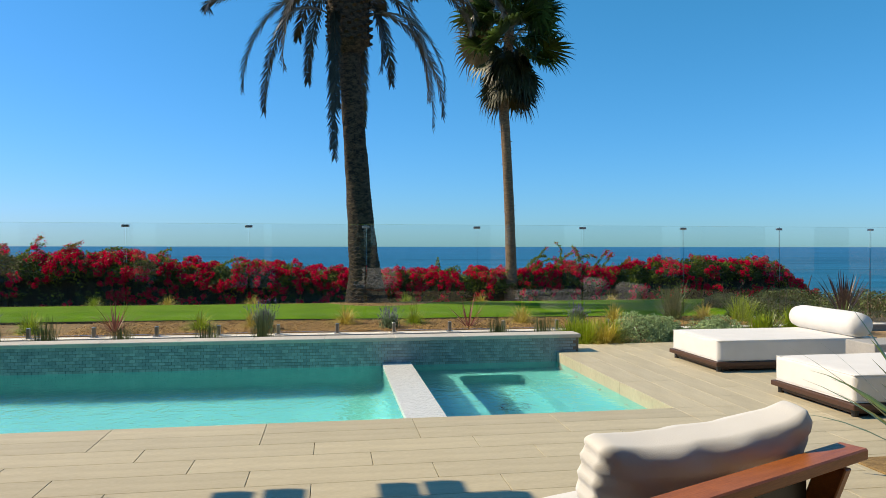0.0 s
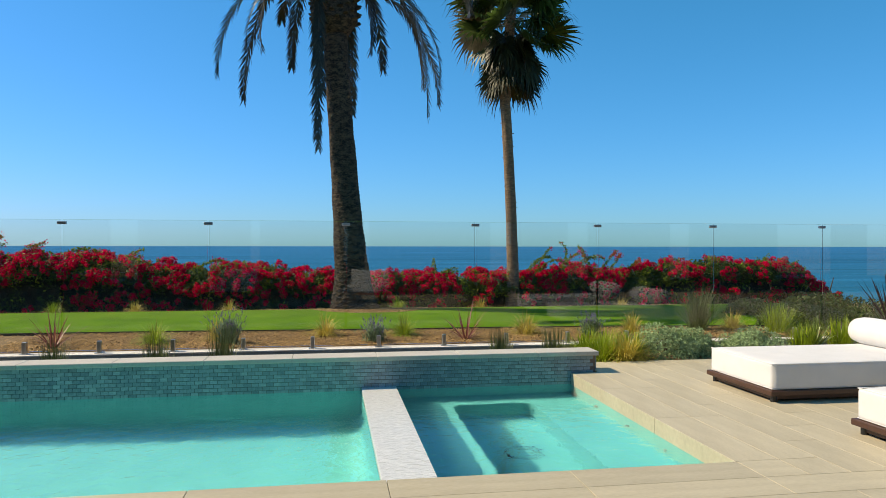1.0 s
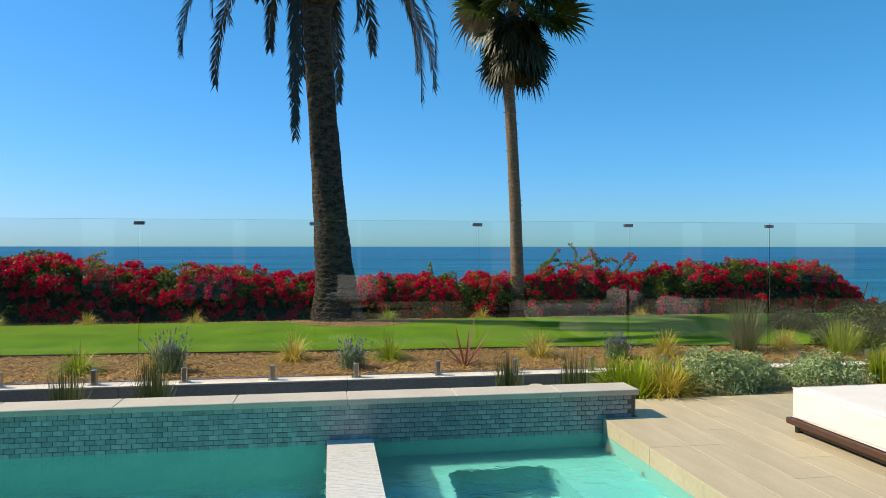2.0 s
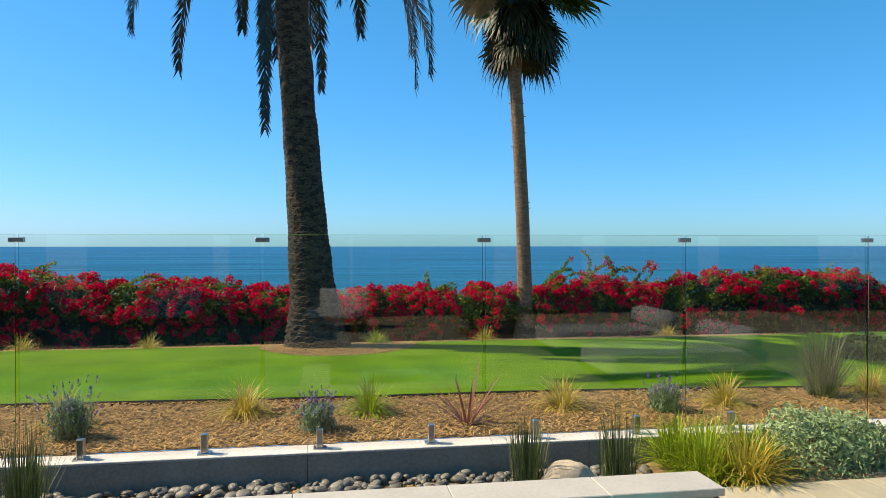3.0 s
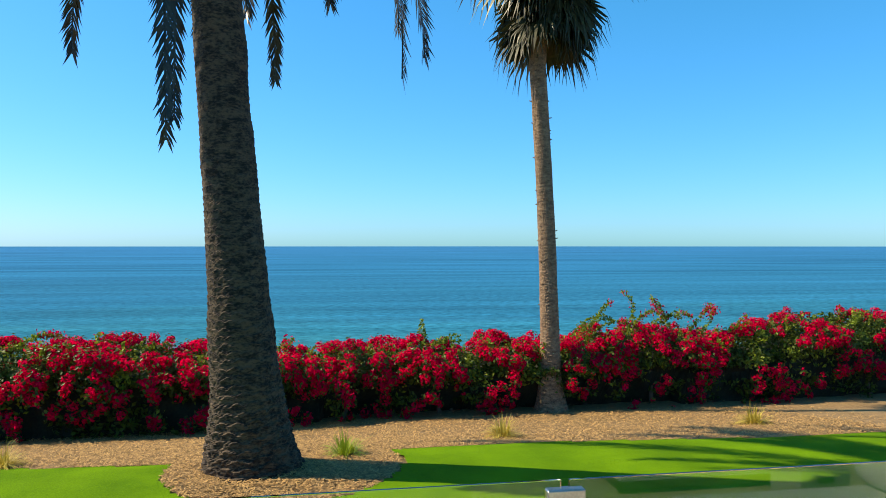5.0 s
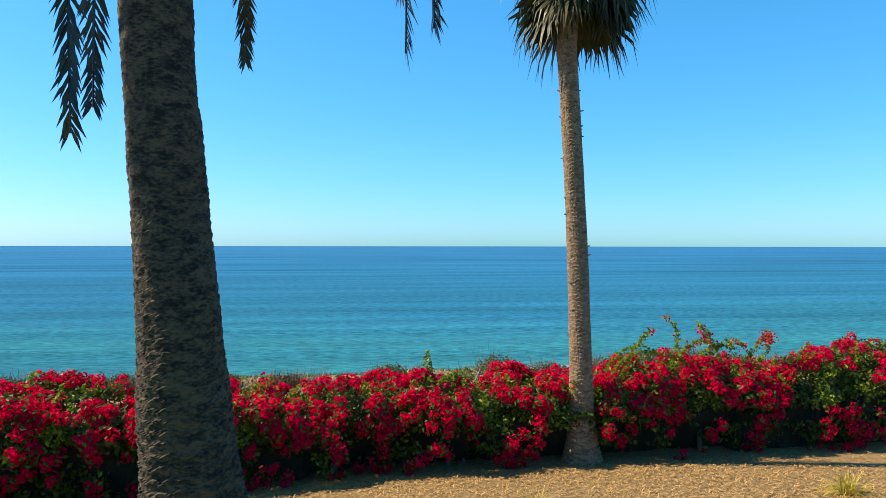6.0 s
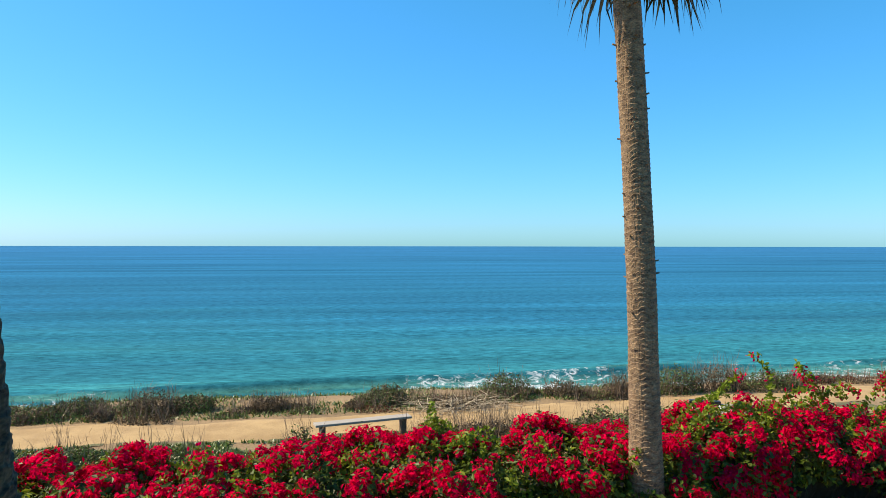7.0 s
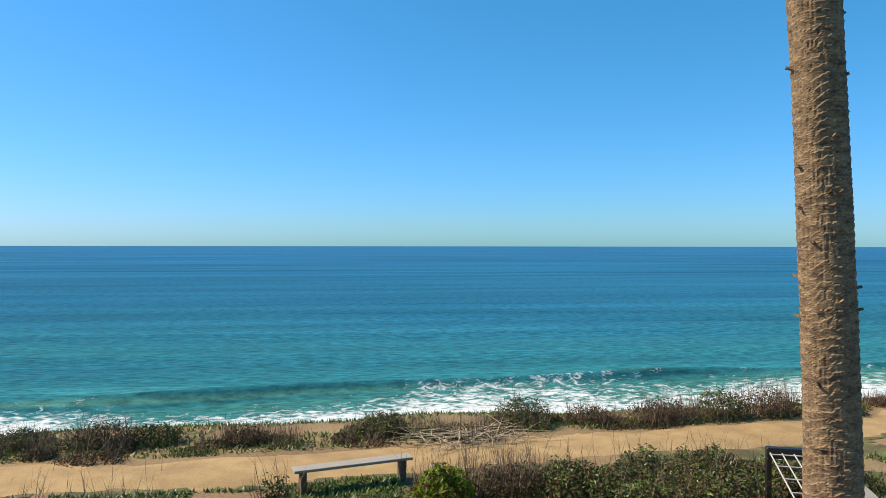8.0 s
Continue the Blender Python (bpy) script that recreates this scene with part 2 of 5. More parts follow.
def sea_material():
    m = bpy.data.materials.new("sea_water")
    m.use_nodes = True
    n, l = m.node_tree.nodes, m.node_tree.links
    co, sep = n.new("ShaderNodeTexCoord"), n.new("ShaderNodeSeparateXYZ")
    l.new(co.outputs["Object"], sep.inputs[0])
    # shallow to deep along y, broken by broad patches
    big = n.new("ShaderNodeTexNoise")
    mp = n.new("ShaderNodeMapping")
    mp.inputs["Scale"].default_value = (0.004, 0.016, 1)
    l.new(co.outputs["Object"], mp.inputs[0])
    l.new(mp.outputs[0], big.inputs["Vector"])
    big.inputs["Scale"].default_value, big.inputs["Detail"].default_value = 1.0, 4
    lg = n.new("ShaderNodeMath")
    lg.operation = "LOGARITHM"
    lg.inputs[1].default_value = 10
    l.new(sep.outputs["Y"], lg.inputs[0])
    ad = n.new("ShaderNodeMath")
    ad.operation = "MULTIPLY_ADD"
    ad.inputs[1].default_value = 0.5
    l.new(big.outputs[0], ad.inputs[0])
    l.new(lg.outputs[0], ad.inputs[2])
    mr = n.new("ShaderNodeMapRange")
    mr.inputs["From Min"].default_value, mr.inputs["From Max"].default_value = 2.15, 3.6
    l.new(ad.outputs[0], mr.inputs["Value"])
    ramp = n.new("ShaderNodeValToRGB")
    e = ramp.color_ramp.elements
    e[0].position, e[0].color = 0.0, (0.08, 0.23, 0.15, 1)
    e[1].position, e[1].color = 1.0, (0.021, 0.150, 0.31, 1)
    for p, c in ((0.12, (0.018, 0.160, 0.185, 1)), (0.35, (0.012, 0.130, 0.225, 1)), (0.65, (0.014, 0.138, 0.27, 1))):
        k = e.new(p)
        k.color = c
    l.new(mr.outputs[0], ramp.inputs[0])
    # foam of the breakers
    fo, fm = n.new("ShaderNodeTexNoise"), n.new("ShaderNodeMapping")
    fm.inputs["Scale"].default_value = (0.55, 0.85, 1)
    l.new(co.outputs["Object"], fm.inputs[0])
    l.new(fm.outputs[0], fo.inputs["Vector"])
    fo.inputs["Scale"].default_value, fo.inputs["Detail"].default_value, fo.inputs["Distortion"].default_value = 1.0, 9, 0.9
    fo.inputs["Roughness"].default_value = 0.66
    wob = n.new("ShaderNodeTexNoise")
    wob.inputs["Scale"].default_value = 0.03
    l.new(co.outputs["Object"], wob.inputs["Vector"])
    shift = n.new("ShaderNodeMath")
    shift.operation = "MULTIPLY_ADD"
    shift.inputs[1].default_value = 34.0
    l.new(wob.outputs[0], shift.inputs[0])
    side = n.new("ShaderNodeMapRange")      # the wave has broken further out on one side
    side.inputs["From Min"].default_value, side.inputs["From Max"].default_value = -8.0, 14.0
    side.inputs["To Min"].default_value, side.inputs["To Max"].default_value = 3.0, -5.0
    l.new(sep.outputs["X"], side.inputs["Value"])
    along = n.new("ShaderNodeMath")
    l.new(sep.outputs["Y"], along.inputs[0])
    l.new(side.outputs[0], along.inputs[1])
    l.new(along.outputs[0], shift.inputs[2])
    zone = n.new("ShaderNodeMapRange")
    zone.inputs["From Min"].default_value, zone.inputs["From Max"].default_value = 139.0, 113.0
    zone.inputs["To Min"].default_value, zone.inputs["To Max"].default_value = 0.0, 0.49
    l.new(shift.outputs[0], zone.inputs["Value"])
    th = n.new("ShaderNodeMath")
    th.operation = "ADD"
    l.new(fo.outputs[0], th.inputs[0])
    l.new(zone.outputs[0], th.inputs[1])
    fr = n.new("ShaderNodeMapRange")
    fr.inputs["From Min"].default_value, fr.inputs["From Max"].default_value = 0.71, 0.88
    l.new(th.outputs[0], fr.inputs["Value"])
    mix = n.new("ShaderNodeMix")
    mix.data_type = "RGBA"
    l.new(fr.outputs[0], mix.inputs["Factor"])
    l.new(ramp.outputs[0], mix.inputs["A"])
    mix.inputs["B"].default_value = (0.74, 0.77, 0.77, 1)
    # light and dark of ripple streaks, put into the colour
    rp, rm = n.new("ShaderNodeTexNoise"), n.new("ShaderNodeMapping")
    rm.inputs["Scale"].default_value = (0.34, 0.95, 1)
    l.new(co.outputs["Object"], rm.inputs[0])
    l.new(rm.outputs[0], rp.inputs["Vector"])
    rp.inputs["Scale"].default_value, rp.inputs["Detail"].default_value, rp.inputs["Roughness"].default_value = 1.0, 10, 0.72
    rr = n.new("ShaderNodeMapRange")
    rr.inputs["From Min"].default_value, rr.inputs["From Max"].default_value = 0.36, 0.64
    rr.inputs["To Min"].default_value, rr.inputs["To Max"].default_value = 0.55, 1.45
    l.new(rp.outputs[0], rr.inputs["Value"])
    st, sm, sr, sw = n.new("ShaderNodeTexNoise"), n.new("ShaderNodeMapping"), n.new("ShaderNodeMapRange"), n.new("ShaderNodeMath")
    sm.inputs["Scale"].default_value = (0.0022, 0.026, 1)     # long slicks and swell lines far out, their light and dark painted in
    l.new(co.outputs["Object"], sm.inputs[0])
    l.new(sm.outputs[0], st.inputs["Vector"])
    st.inputs["Scale"].default_value, st.inputs["Detail"].default_value, st.inputs["Roughness"].default_value = 1.0, 5, 0.6
    sr.inputs["From Min"].default_value, sr.inputs["From Max"].default_value = 0.35, 0.68
    sr.inputs["To Min"].default_value, sr.inputs["To Max"].default_value = 0.72, 1.32
    l.new(st.outputs[0], sr.inputs["Value"])
    sw.operation = "MULTIPLY"
    l.new(sr.outputs[0], sw.inputs[0])
    l.new(rr.outputs[0], sw.inputs[1])
    hv = n.new("ShaderNodeHueSaturation")
    l.new(sw.outputs[0], hv.inputs["Value"])
    l.new(ramp.outputs[0], hv.inputs["Color"])
    l.new(hv.outputs[0], mix.inputs["A"])
    df, gl, sh = n.new("ShaderNodeBsdfDiffuse"), n.new("ShaderNodeBsdfGlossy"), n.new("ShaderNodeMixShader")
    gl.inputs["Roughness"].default_value = 0.2
    sh.inputs[0].default_value = 0.06
    l.new(mix.outputs["Result"], df.inputs["Color"])
    l.new(df.outputs[0], sh.inputs[1])
    l.new(gl.outputs[0], sh.inputs[2])
    l.new(sh.outputs[0], n["Material Output"].inputs[0])
    w1, w2, m1 = n.new("ShaderNodeTexNoise"), n.new("ShaderNodeTexNoise"), n.new("ShaderNodeMapping")
    m1.inputs["Scale"].default_value = (0.30, 1.0, 1)
    l.new(co.outputs["Object"], m1.inputs[0])
    for w, s in ((w1, 0.10), (w2, 0.6)):
        w.inputs["Scale"].default_value, w.inputs["Detail"].default_value = s, 6
        l.new(m1.outputs[0], w.inputs["Vector"])
    b1, b2 = n.new("ShaderNodeBump"), n.new("ShaderNodeBump")
    b1.inputs["Strength"].default_value, b1.inputs["Distance"].default_value = 0.4, 1.0
    b2.inputs["Strength"].default_value, b2.inputs["Distance"].default_value = 0.5, 0.25
    l.new(w1.outputs[0], b1.inputs["Height"])
    l.new(w2.outputs[0], b2.inputs["Height"])
    l.new(b1.outputs[0], b2.inputs["Normal"])
    l.new(b2.outputs[0], df.inputs["Normal"])
    l.new(b2.outputs[0], gl.inputs["Normal"])
    return m


def sea_z(x, y):
    """Long swells that steepen near the shore."""
    ph = y + 7 * noise.noise((x * 0.010, y * 0.01, 0)) + 0.05 * x
    k = smoothstep(420, 110, y)
    z = 0.38 * (0.7 + 0.8 * noise.noise((x * 0.008, y * 0.02, 4))) * (math.sin(ph / 6.0) + 0.5 * math.sin(ph / 2.7 + x * 0.01)) * k
    crest = 118 + 4 * noise.noise((x * 0.02, 9, 0)) + 0.05 * x
    z += 2.3 * math.exp(-((y - crest) / (2.2 if y > crest else 1.4)) ** 2) * (0.65 + 0.5 * noise.noise((x * 0.03, 5, 1)))
    return -20 + z


sx = axis((-5000, -300, 8), (-300, -90, 14), (-90, 110, 80), (110, 300, 12), (300, 5000, 8))
sy = axis((40, 90, 6), (90, 135, 70), (135, 320, 60), (320, 1000, 8), (1000, 4900, 6))
sv = [(x, y, sea_z(x, y)) for y in sy for x in sx]
nx = len(sx)
sf = [(j * nx + i, j * nx + i + 1, (j + 1) * nx + i + 1, (j + 1) * nx + i) for j in range(len(sy) - 1) for i in range(nx - 1)]
soup("water", sv, sf, sea_material(), label="blue-green ocean with white surf at the shore", kind="structure", smooth=True)

# ---- terrace, pool and walls ----
terrace = thing("floor", "pale wood-look porcelain plank terrace around the pool", "terrace", kind="structure")
bm = box(-13, 9, -14, -0.33, -0.30, -0.022)
box(0.425, 9, -0.33, 3.97, -0.30, -0.022, bm=bm)
box(-13, -9.502, -0.33, 3.97, -0.30, -0.022, bm=bm)
box(-9.5, 0.42, -0.328, -0.004, -0.30, -0.152, bm=bm)
box(0.094, 0.42, 0, 3.3, -0.30, -0.152, bm=bm)
box(0.41, 0.423, 3.3, 3.97, -0.30, -0.022, bm=bm)
part("slab", bm, M["grout"], terrace)


def pool_shell():
    """Plastered basin, spa with bench and well, and the pool's wall behind."""
    pool = thing("pool", "turquoise plastered swimming pool with a raised spa", "pool", kind="structure")
    x0, xw0, xw1, x1, y1 = POOL_X0, -2.31, -1.93, POOL_X1, POOL_Y1
    deep, bench, well = -1.33, -0.55, -1.05

    def quad(bm, *c):
        bm.faces.new([bm.verts.new(p) for p in c])
    bm = bmesh.new()
    r = 0.22
    prof = [(-0.145, 0.0)] + [(deep + r - r * math.sin(a), r - r * math.cos(a)) for a in np.linspace(0, math.pi / 2, 6)]
    pts = []
    for z, inset in prof:
        c, rc = [], 0.03 + inset * 0.5
        p0, p1, q0, q1 = x0 + inset + rc, xw0 - 0.004 - inset - rc, inset + rc, y1 - inset - rc
        for cx, cy, a0 in ((p0, q0, 180), (p1, q0, 270), (p1, q1, 0), (p0, q1, 90)):
            for k in range(6):
                a = radians(a0 + 18 * k)
                c.append(bm.verts.new((cx + rc * math.cos(a), cy + rc * math.sin(a), z)))
        pts.append(c)
    for a, b in zip(pts, pts[1:]):
        for k in range(len(a)):
            bm.faces.new((a[k], a[(k + 1) % len(a)], b[(k + 1) % len(a)], b[k]))
    bm.faces.new(pts[-1])
    part("basin", bm, M["plaster"], pool, smooth=False)
    bm = bmesh.new()
    loops = []
    wx0, wx1, wy0, wy1 = -1.38, -0.50, 0.45, 2.92
    for z, a0, a1, b0, b1, rad in ((-0.145, xw1 + 0.004, x1, 0, y1, 0.03), (bench, xw1 + 0.004, x1, 0, y1, 0.03), (bench, wx0, wx1, wy0, wy1, 0.12), (well, wx0, wx1, wy0, wy1, 0.12)):
        c = []
        for cx, cy, s in ((a0 + rad, b0 + rad, 180), (a1 - rad, b0 + rad, 270), (a1 - rad, b1 - rad, 0), (a0 + rad, b1 - rad, 90)):
            for k in range(5):
                a = radians(s + 22.5 * k)
                c.append(bm.verts.new((cx + rad * math.cos(a), cy + rad * math.sin(a), z)))
        loops.append(c)
    for a, b in zip(loops, loops[1:]):
        for k in range(len(a)):
            bm.faces.new((a[k], a[(k + 1) % len(a)], b[(k + 1) % len(a)], b[k]))
    bm.faces.new(loops[-1])
    part("spa_basin", bm, M["plaster"], pool, "pale turquoise spa basin with bench")
    bm = tube([(-0.92 + 0.16 * math.cos(a), 1.75 + 0.16 * math.sin(a), well + 0.006) for a in np.linspace(0, 2 * math.pi, 25)], [0.008] * 25, 5)
    part("drain_ring", bm, M["black"], pool, "dark round drain cover")
    for i, (x, y) in enumerate(((0.085, 1.0), (0.085, 1.75), (0.085, 2.5))):
        bm = tube([(x, y, -0.42), (x - 0.02, y, -0.42)], [0.035, 0.03], 10)
        part("jet", bm, M["steel"], pool, "round steel spa jet")
    # weir between pool and spa
    part("weir_core", box(xw0, xw1, 0.0, y1, deep, -0.1015, 0.002), M["weir"], pool)
    wv, wf = [], []
    rr = rng(5)
    ny, nxx = 120, 12
    for j in range(ny):
        for i in range(nxx + (j % 2)):
            w = (xw1 - xw0) / nxx
            a = xw0 + (i - 0.5 * (j % 2)) * w
            a, b = max(a, xw0) + 0.001, min(a + w, xw1) - 0.001
            c, d = j * y1 / ny + 0.001, (j + 1) * y1 / ny - 0.001
            z = -0.100 + rr.uniform(0, 0.0015)
            k = len(wv)
            wv += [(a, c, -0.103), (b, c, -0.103), (b, d, -0.103), (a, d, -0.103), (a, c, z), (b, c, z), (b, d, z), (a, d, z)]
            wf += [(k + 4, k + 5, k + 6, k + 7), (k, k + 1, k + 5, k + 4), (k + 1, k + 2, k + 6, k + 5), (k + 2, k + 3, k + 7, k + 6), (k + 3, k, k + 4, k + 7)]
    soup("weir_tiles", wv, wf, M["weir"], pool, "pale glass mosaic on the divider", kind="stuff")
    return pool


pool = pool_shell()
for name, a, b in (("pool_water", POOL_X0, -2.31), ("spa_water", -1.93, POOL_X1)):
    w = soup(name, [(a, 0, WATER), (b, 0, WATER), (b, POOL_Y1, WATER), (a, POOL_Y1, WATER)], [(0, 1, 2, 3)], M["water"], label="clear rippling turquoise water surface", kind="structure")
    w.visible_shadow = False

back_wall = thing("wall_pool", "low mosaic-tiled pool wall with a stone coping", "wall", kind="structure")
part("core", box(-9.5, 0.40, 3.34, 3.61, -1.4, 0.19), M["grout"], back_wall)

curb = thing("wall_curb", "low grey concrete curb carrying the glass fence", "curb", kind="structure")
for i in range(11):
    x = -13.6 + 2.3 * i
    part("curb_block", box(x + 0.0015, x + 2.2985, 4.945, 5.155, -0.5, 0.07, 0.004), M["concrete"], curb)
    part("curb_cap", box(x + 0.001, x + 2.299, 4.94, 5.16, 0.07, 0.09, 0.004), M["curb"], curb, "pale concrete cap")


def glass_fence():
    f = thing("glass_fence", "frameless clear glass wind fence on steel spigots", "fence")
    w = 1.774
    pane = box(0.012, w - 0.012, -0.006, 0.006, 0.125, 1.788, 0.0015).copy()
    me = bpy.data.meshes.new("glass_panel")
    pane.to_mesh(me)
    me.materials.append(M["glass"])
    sp = box(-0.026, 0.026, -0.03, 0.03, 0.09, 0.245, 0.004)
    box(-0.05, 0.05, -0.05, 0.05, 0.09, 0.10, 0.002, bm=sp)
    ms = bpy.data.meshes.new("spigot")
    sp.to_mesh(ms)
    ms.materials.append(M["steel"])
    cl = box(-0.055, 0.055, -0.018, 0.018, 1.727, 1.764, 0.004)
    mc = bpy.data.meshes.new("clamp")
    cl.to_mesh(mc)
    mc.materials.append(M["steel"])
    for i in range(-5, 10):
        x = -0.672 + w * i
        p = new("glass_panel", me)
        p.parent, p.location, p.visible_shadow = f, (x, FENCE_Y, 0), False
        for dx in (0.44, 1.334):
            s = new("spigot", ms)
            s.parent, s.location = f, (x + dx, FENCE_Y, 0)
        c = new("clamp", mc)
        c.parent, c.location = f, (x, FENCE_Y, 0)
    return f


glass_fence()

# ---- lawn and mulch ----
PALM1 = Vector((-2.13, 10.80, 0.06))
PALM2 = Vector((2.53, 15.00, -0.52))


def lawn_front(x):
    return 6.74 - (0.035 if x < 0 else 0.085) * x + 0.03 * math.sin(x * 0.9) if x < 5 else 6.29 + (x - 5) * 0.9


def lawn_inside(x, y):
    front = lawn_front(x)
    back = 11.25 + 0.18 * math.sin(x * 0.8 + 1) - 0.02 * x
    return front < y < back and (Vector((x, y)) - Vector((PALM1.x + 0.35, PALM1.y))).length > 1.25 and x < 8.5


def lawn():
    step = 0.1
    v, f, ids = [], [], {}

    def vid(i, j):
        if (i, j) not in ids:
            x, y = i * step, j * step
            ids[(i, j)] = len(v)
            v.append((x, y, ground_z(x, y) + 0.035))
        return ids[(i, j)]
    for i in range(-160, 90):
        for j in range(60, 118):
            if lawn_inside((i + 0.5) * step, (j + 0.5) * step):
                f.append((vid(i, j), vid(i + 1, j), vid(i + 1, j + 1), vid(i, j + 1)))
    ob = soup("lawn", v, f, M["lawn"], label="short bright green lawn behind the fence", kind="structure", smooth=True)
    ev, ef = [], []
    for i in range(240):        # steel strip that holds the turf along the bed
        x = -16 + 0.1 * i
        y, z = lawn_front(x) - 0.012, ground_z(x, lawn_front(x))
        ev += [(x, y, z - 0.02), (x, y, z + 0.058), (x, y + 0.012, z + 0.058), (x, y + 0.012, z - 0.02)]
    for i in range(239):
        k = 4 * i
        ef += [(k, k + 4, k + 5, k + 1), (k + 1, k + 5, k + 6, k + 2), (k + 2, k + 6, k + 7, k + 3)]
    soup("trim", ev, ef, M["edging"], label="thin dark steel edging between lawn and mulch", kind="structure")
    r = rng(3)
    bv, bf = [], []
    while len(bf) < 90000:
        x, y = r.uniform(-11, 7), r.uniform(6.2, 11.6)
        if not lawn_inside(x, y):
            continue
        z = ground_z(x, y) + 0.03
        a, h, w = r.uniform(0, 6.28), r.uniform(0.006, 0.014), 0.004
        lx, ly = r.normal(0, 0.012), r.normal(0, 0.012)
        k = len(bv)
        bv += [(x - w * math.cos(a), y - w * math.sin(a), z), (x + w * math.cos(a), y + w * math.sin(a), z), (x + lx, y + ly, z + h)]
        bf.append((k, k + 1, k + 2))
    soup("grass", bv, bf, M["blade"], label="short green grass blades of the lawn", kind="stuff")
    return ob


lawn()


def mulch():
    v, f = [], []
    xs, ys = axis((-16, 10, 60)), axis((5.165, 18.0, 40))
    for y in ys:
        for x in xs:
            v.append((x, y, ground_z(x, y) + 0.015 + 0.012 * noise.noise((x * 3, y * 3, 0))))
    n = len(xs)
    f = [(j * n + i, j * n + i + 1, (j + 1) * n + i + 1, (j + 1) * n + i) for j in range(len(ys) - 1) for i in range(n - 1)]
    soup("mulch_bed", v, f, M["mulch"], label="brown bark mulch planting bed", kind="structure", smooth=True)
    r = rng(8)
    cv, cf = [], []
    while len(cf) < 100000:
        x, y = r.uniform(-9, 7), r.uniform(5.18, 16.5)
        if len(cf) < 30000:
            x, y = r.uniform(-7, 4.5), r.uniform(5.18, 7.0)
        elif len(cf) < 50000:
            x, y = r.uniform(-4.2, 0.2), r.uniform(9.2, 12.6)
        elif len(cf) < 85000:
            x, y = r.uniform(-7.5, 6.0), r.uniform(11.0, 14.6)
        if lawn_inside(x, y) or (y > 12.5 and r.rand() < 0.4):
            continue
        z = ground_z(x, y) + 0.03 + r.uniform(0, 0.015)
        a, le, w = r.uniform(0, 6.28), r.uniform(0.010, 0.034), r.uniform(0.004, 0.008)
        dx, dy, t = math.cos(a), math.sin(a), r.uniform(-0.4, 0.4)
        k = len(cv)
        cv += [(x - dx * le - dy * w, y - dy * le + dx * w, z - le * t), (x - dx * le + dy * w, y - dy * le - dx * w, z - le * t),
               (x + dx * le + dy * w, y + dy * le - dx * w, z + le * t), (x + dx * le - dy * w, y + dy * le + dx * w, z + le * t)]
        cf.append((k, k + 1, k + 2, k + 3))
    soup("bark_chips", cv, cf, M["chip"], label="loose light brown bark chips", kind="stuff")


mulch()

# ---- palms ----


def bezier(p0, p1, p2, p3, n):
    out = []
    for i in range(n + 1):
        t = i / n
        out.append(p0 * (1 - t) ** 3 + p1 * 3 * t * (1 - t) ** 2 + p2 * 3 * t * t * (1 - t) + p3 * t ** 3)
    return out


def feather_frond(r, start, tip, lift, leaf=0.43):
    """Rachis and leaflets of one date palm frond as vertices and faces."""
    flat = Vector((tip.x - start.x, tip.y - start.y, 0))
    dist = flat.length
    out = flat.normalized() if dist > 0.05 else Vector((r.uniform(-1, 1), r.uniform(-1, 1), 0)).normalized()
    drop = max(0.2, start.z - tip.z)
    p1 = start + out * (dist * 0.5 + 0.25) + Vector((0, 0, lift))
    p2 = Vector((tip.x, tip.y, tip.z + drop * 0.55)) + out * 0.10
    pts = bezier(start, p1, p2, tip, 26)
    v, f = [], []
    for i in range(len(pts) - 1):      # rachis
        w = 0.03 * (1 - i / len(pts)) + 0.006
        d = (pts[i + 1] - pts[i]).normalized()
        s = d.cross(Vector((0, 0, 1)))
        s = s.normalized() if s.length > 0.05 else Vector((1, 0, 0))
        n = s.cross(d)
        k = len(v)
        for p in (pts[i], pts[i + 1]):
            v += [p - s * w, p + s * w, p + n * w * 0.8]
        f += [(k, k + 1, k + 4, k + 3), (k + 1, k + 2, k + 5, k + 4), (k + 2, k, k + 3, k + 5)]
    m = 125
    for i in range(m):
        t = 0.10 + 0.90 * i / m
        q = t * (len(pts) - 1)
        a = min(int(q), len(pts) - 2)
        p = pts[a].lerp(pts[a + 1], q - a)
        d = (pts[a + 1] - pts[a]).normalized()
        s = d.cross(Vector((0, 0, 1)))
        s = s.normalized() if s.length > 0.05 else out.cross(Vector((0, 0, 1)))
        n = s.cross(d)
        le = leaf * (0.45 + 0.55 * math.sin(math.pi * min(1, t * 0.9 + 0.08))) * r.uniform(0.8, 1.1)
        for sg in (-1, 1):
            if r.rand() < 0.06:
                continue
            way = (d * r.uniform(0.8, 1.05) + s * sg * r.uniform(0.42, 0.72) + n * r.uniform(0.05, 0.35) + Vector((0, 0, -0.22)) + Vector(r.normal(0, 0.08, 3))).normalized()
            wd = way.cross(n).normalized() * 0.014
            mid = p + way * le * 0.5
            end = p + way * le + Vector((0, 0, -0.10 * le))
            k = len(v)
            v += [p - wd * 0.4, p + wd * 0.4, mid + wd, mid - wd, end]
            f += [(k, k + 1, k + 2, k + 3), (k + 3, k + 2, k + 4)]
    return v, f


def join(pieces):
    v, f = [], []
    for a, b in pieces:
        k = len(v)
        v += a
        f += [tuple(i + k for i in q) for q in b]
    return v, f


def trunk_points(base, top, n, bend=0.0):
    return [base.lerp(top, i / n) + Vector((bend * math.sin(math.pi * i / n), 0, 0)) for i in range(n + 1)]


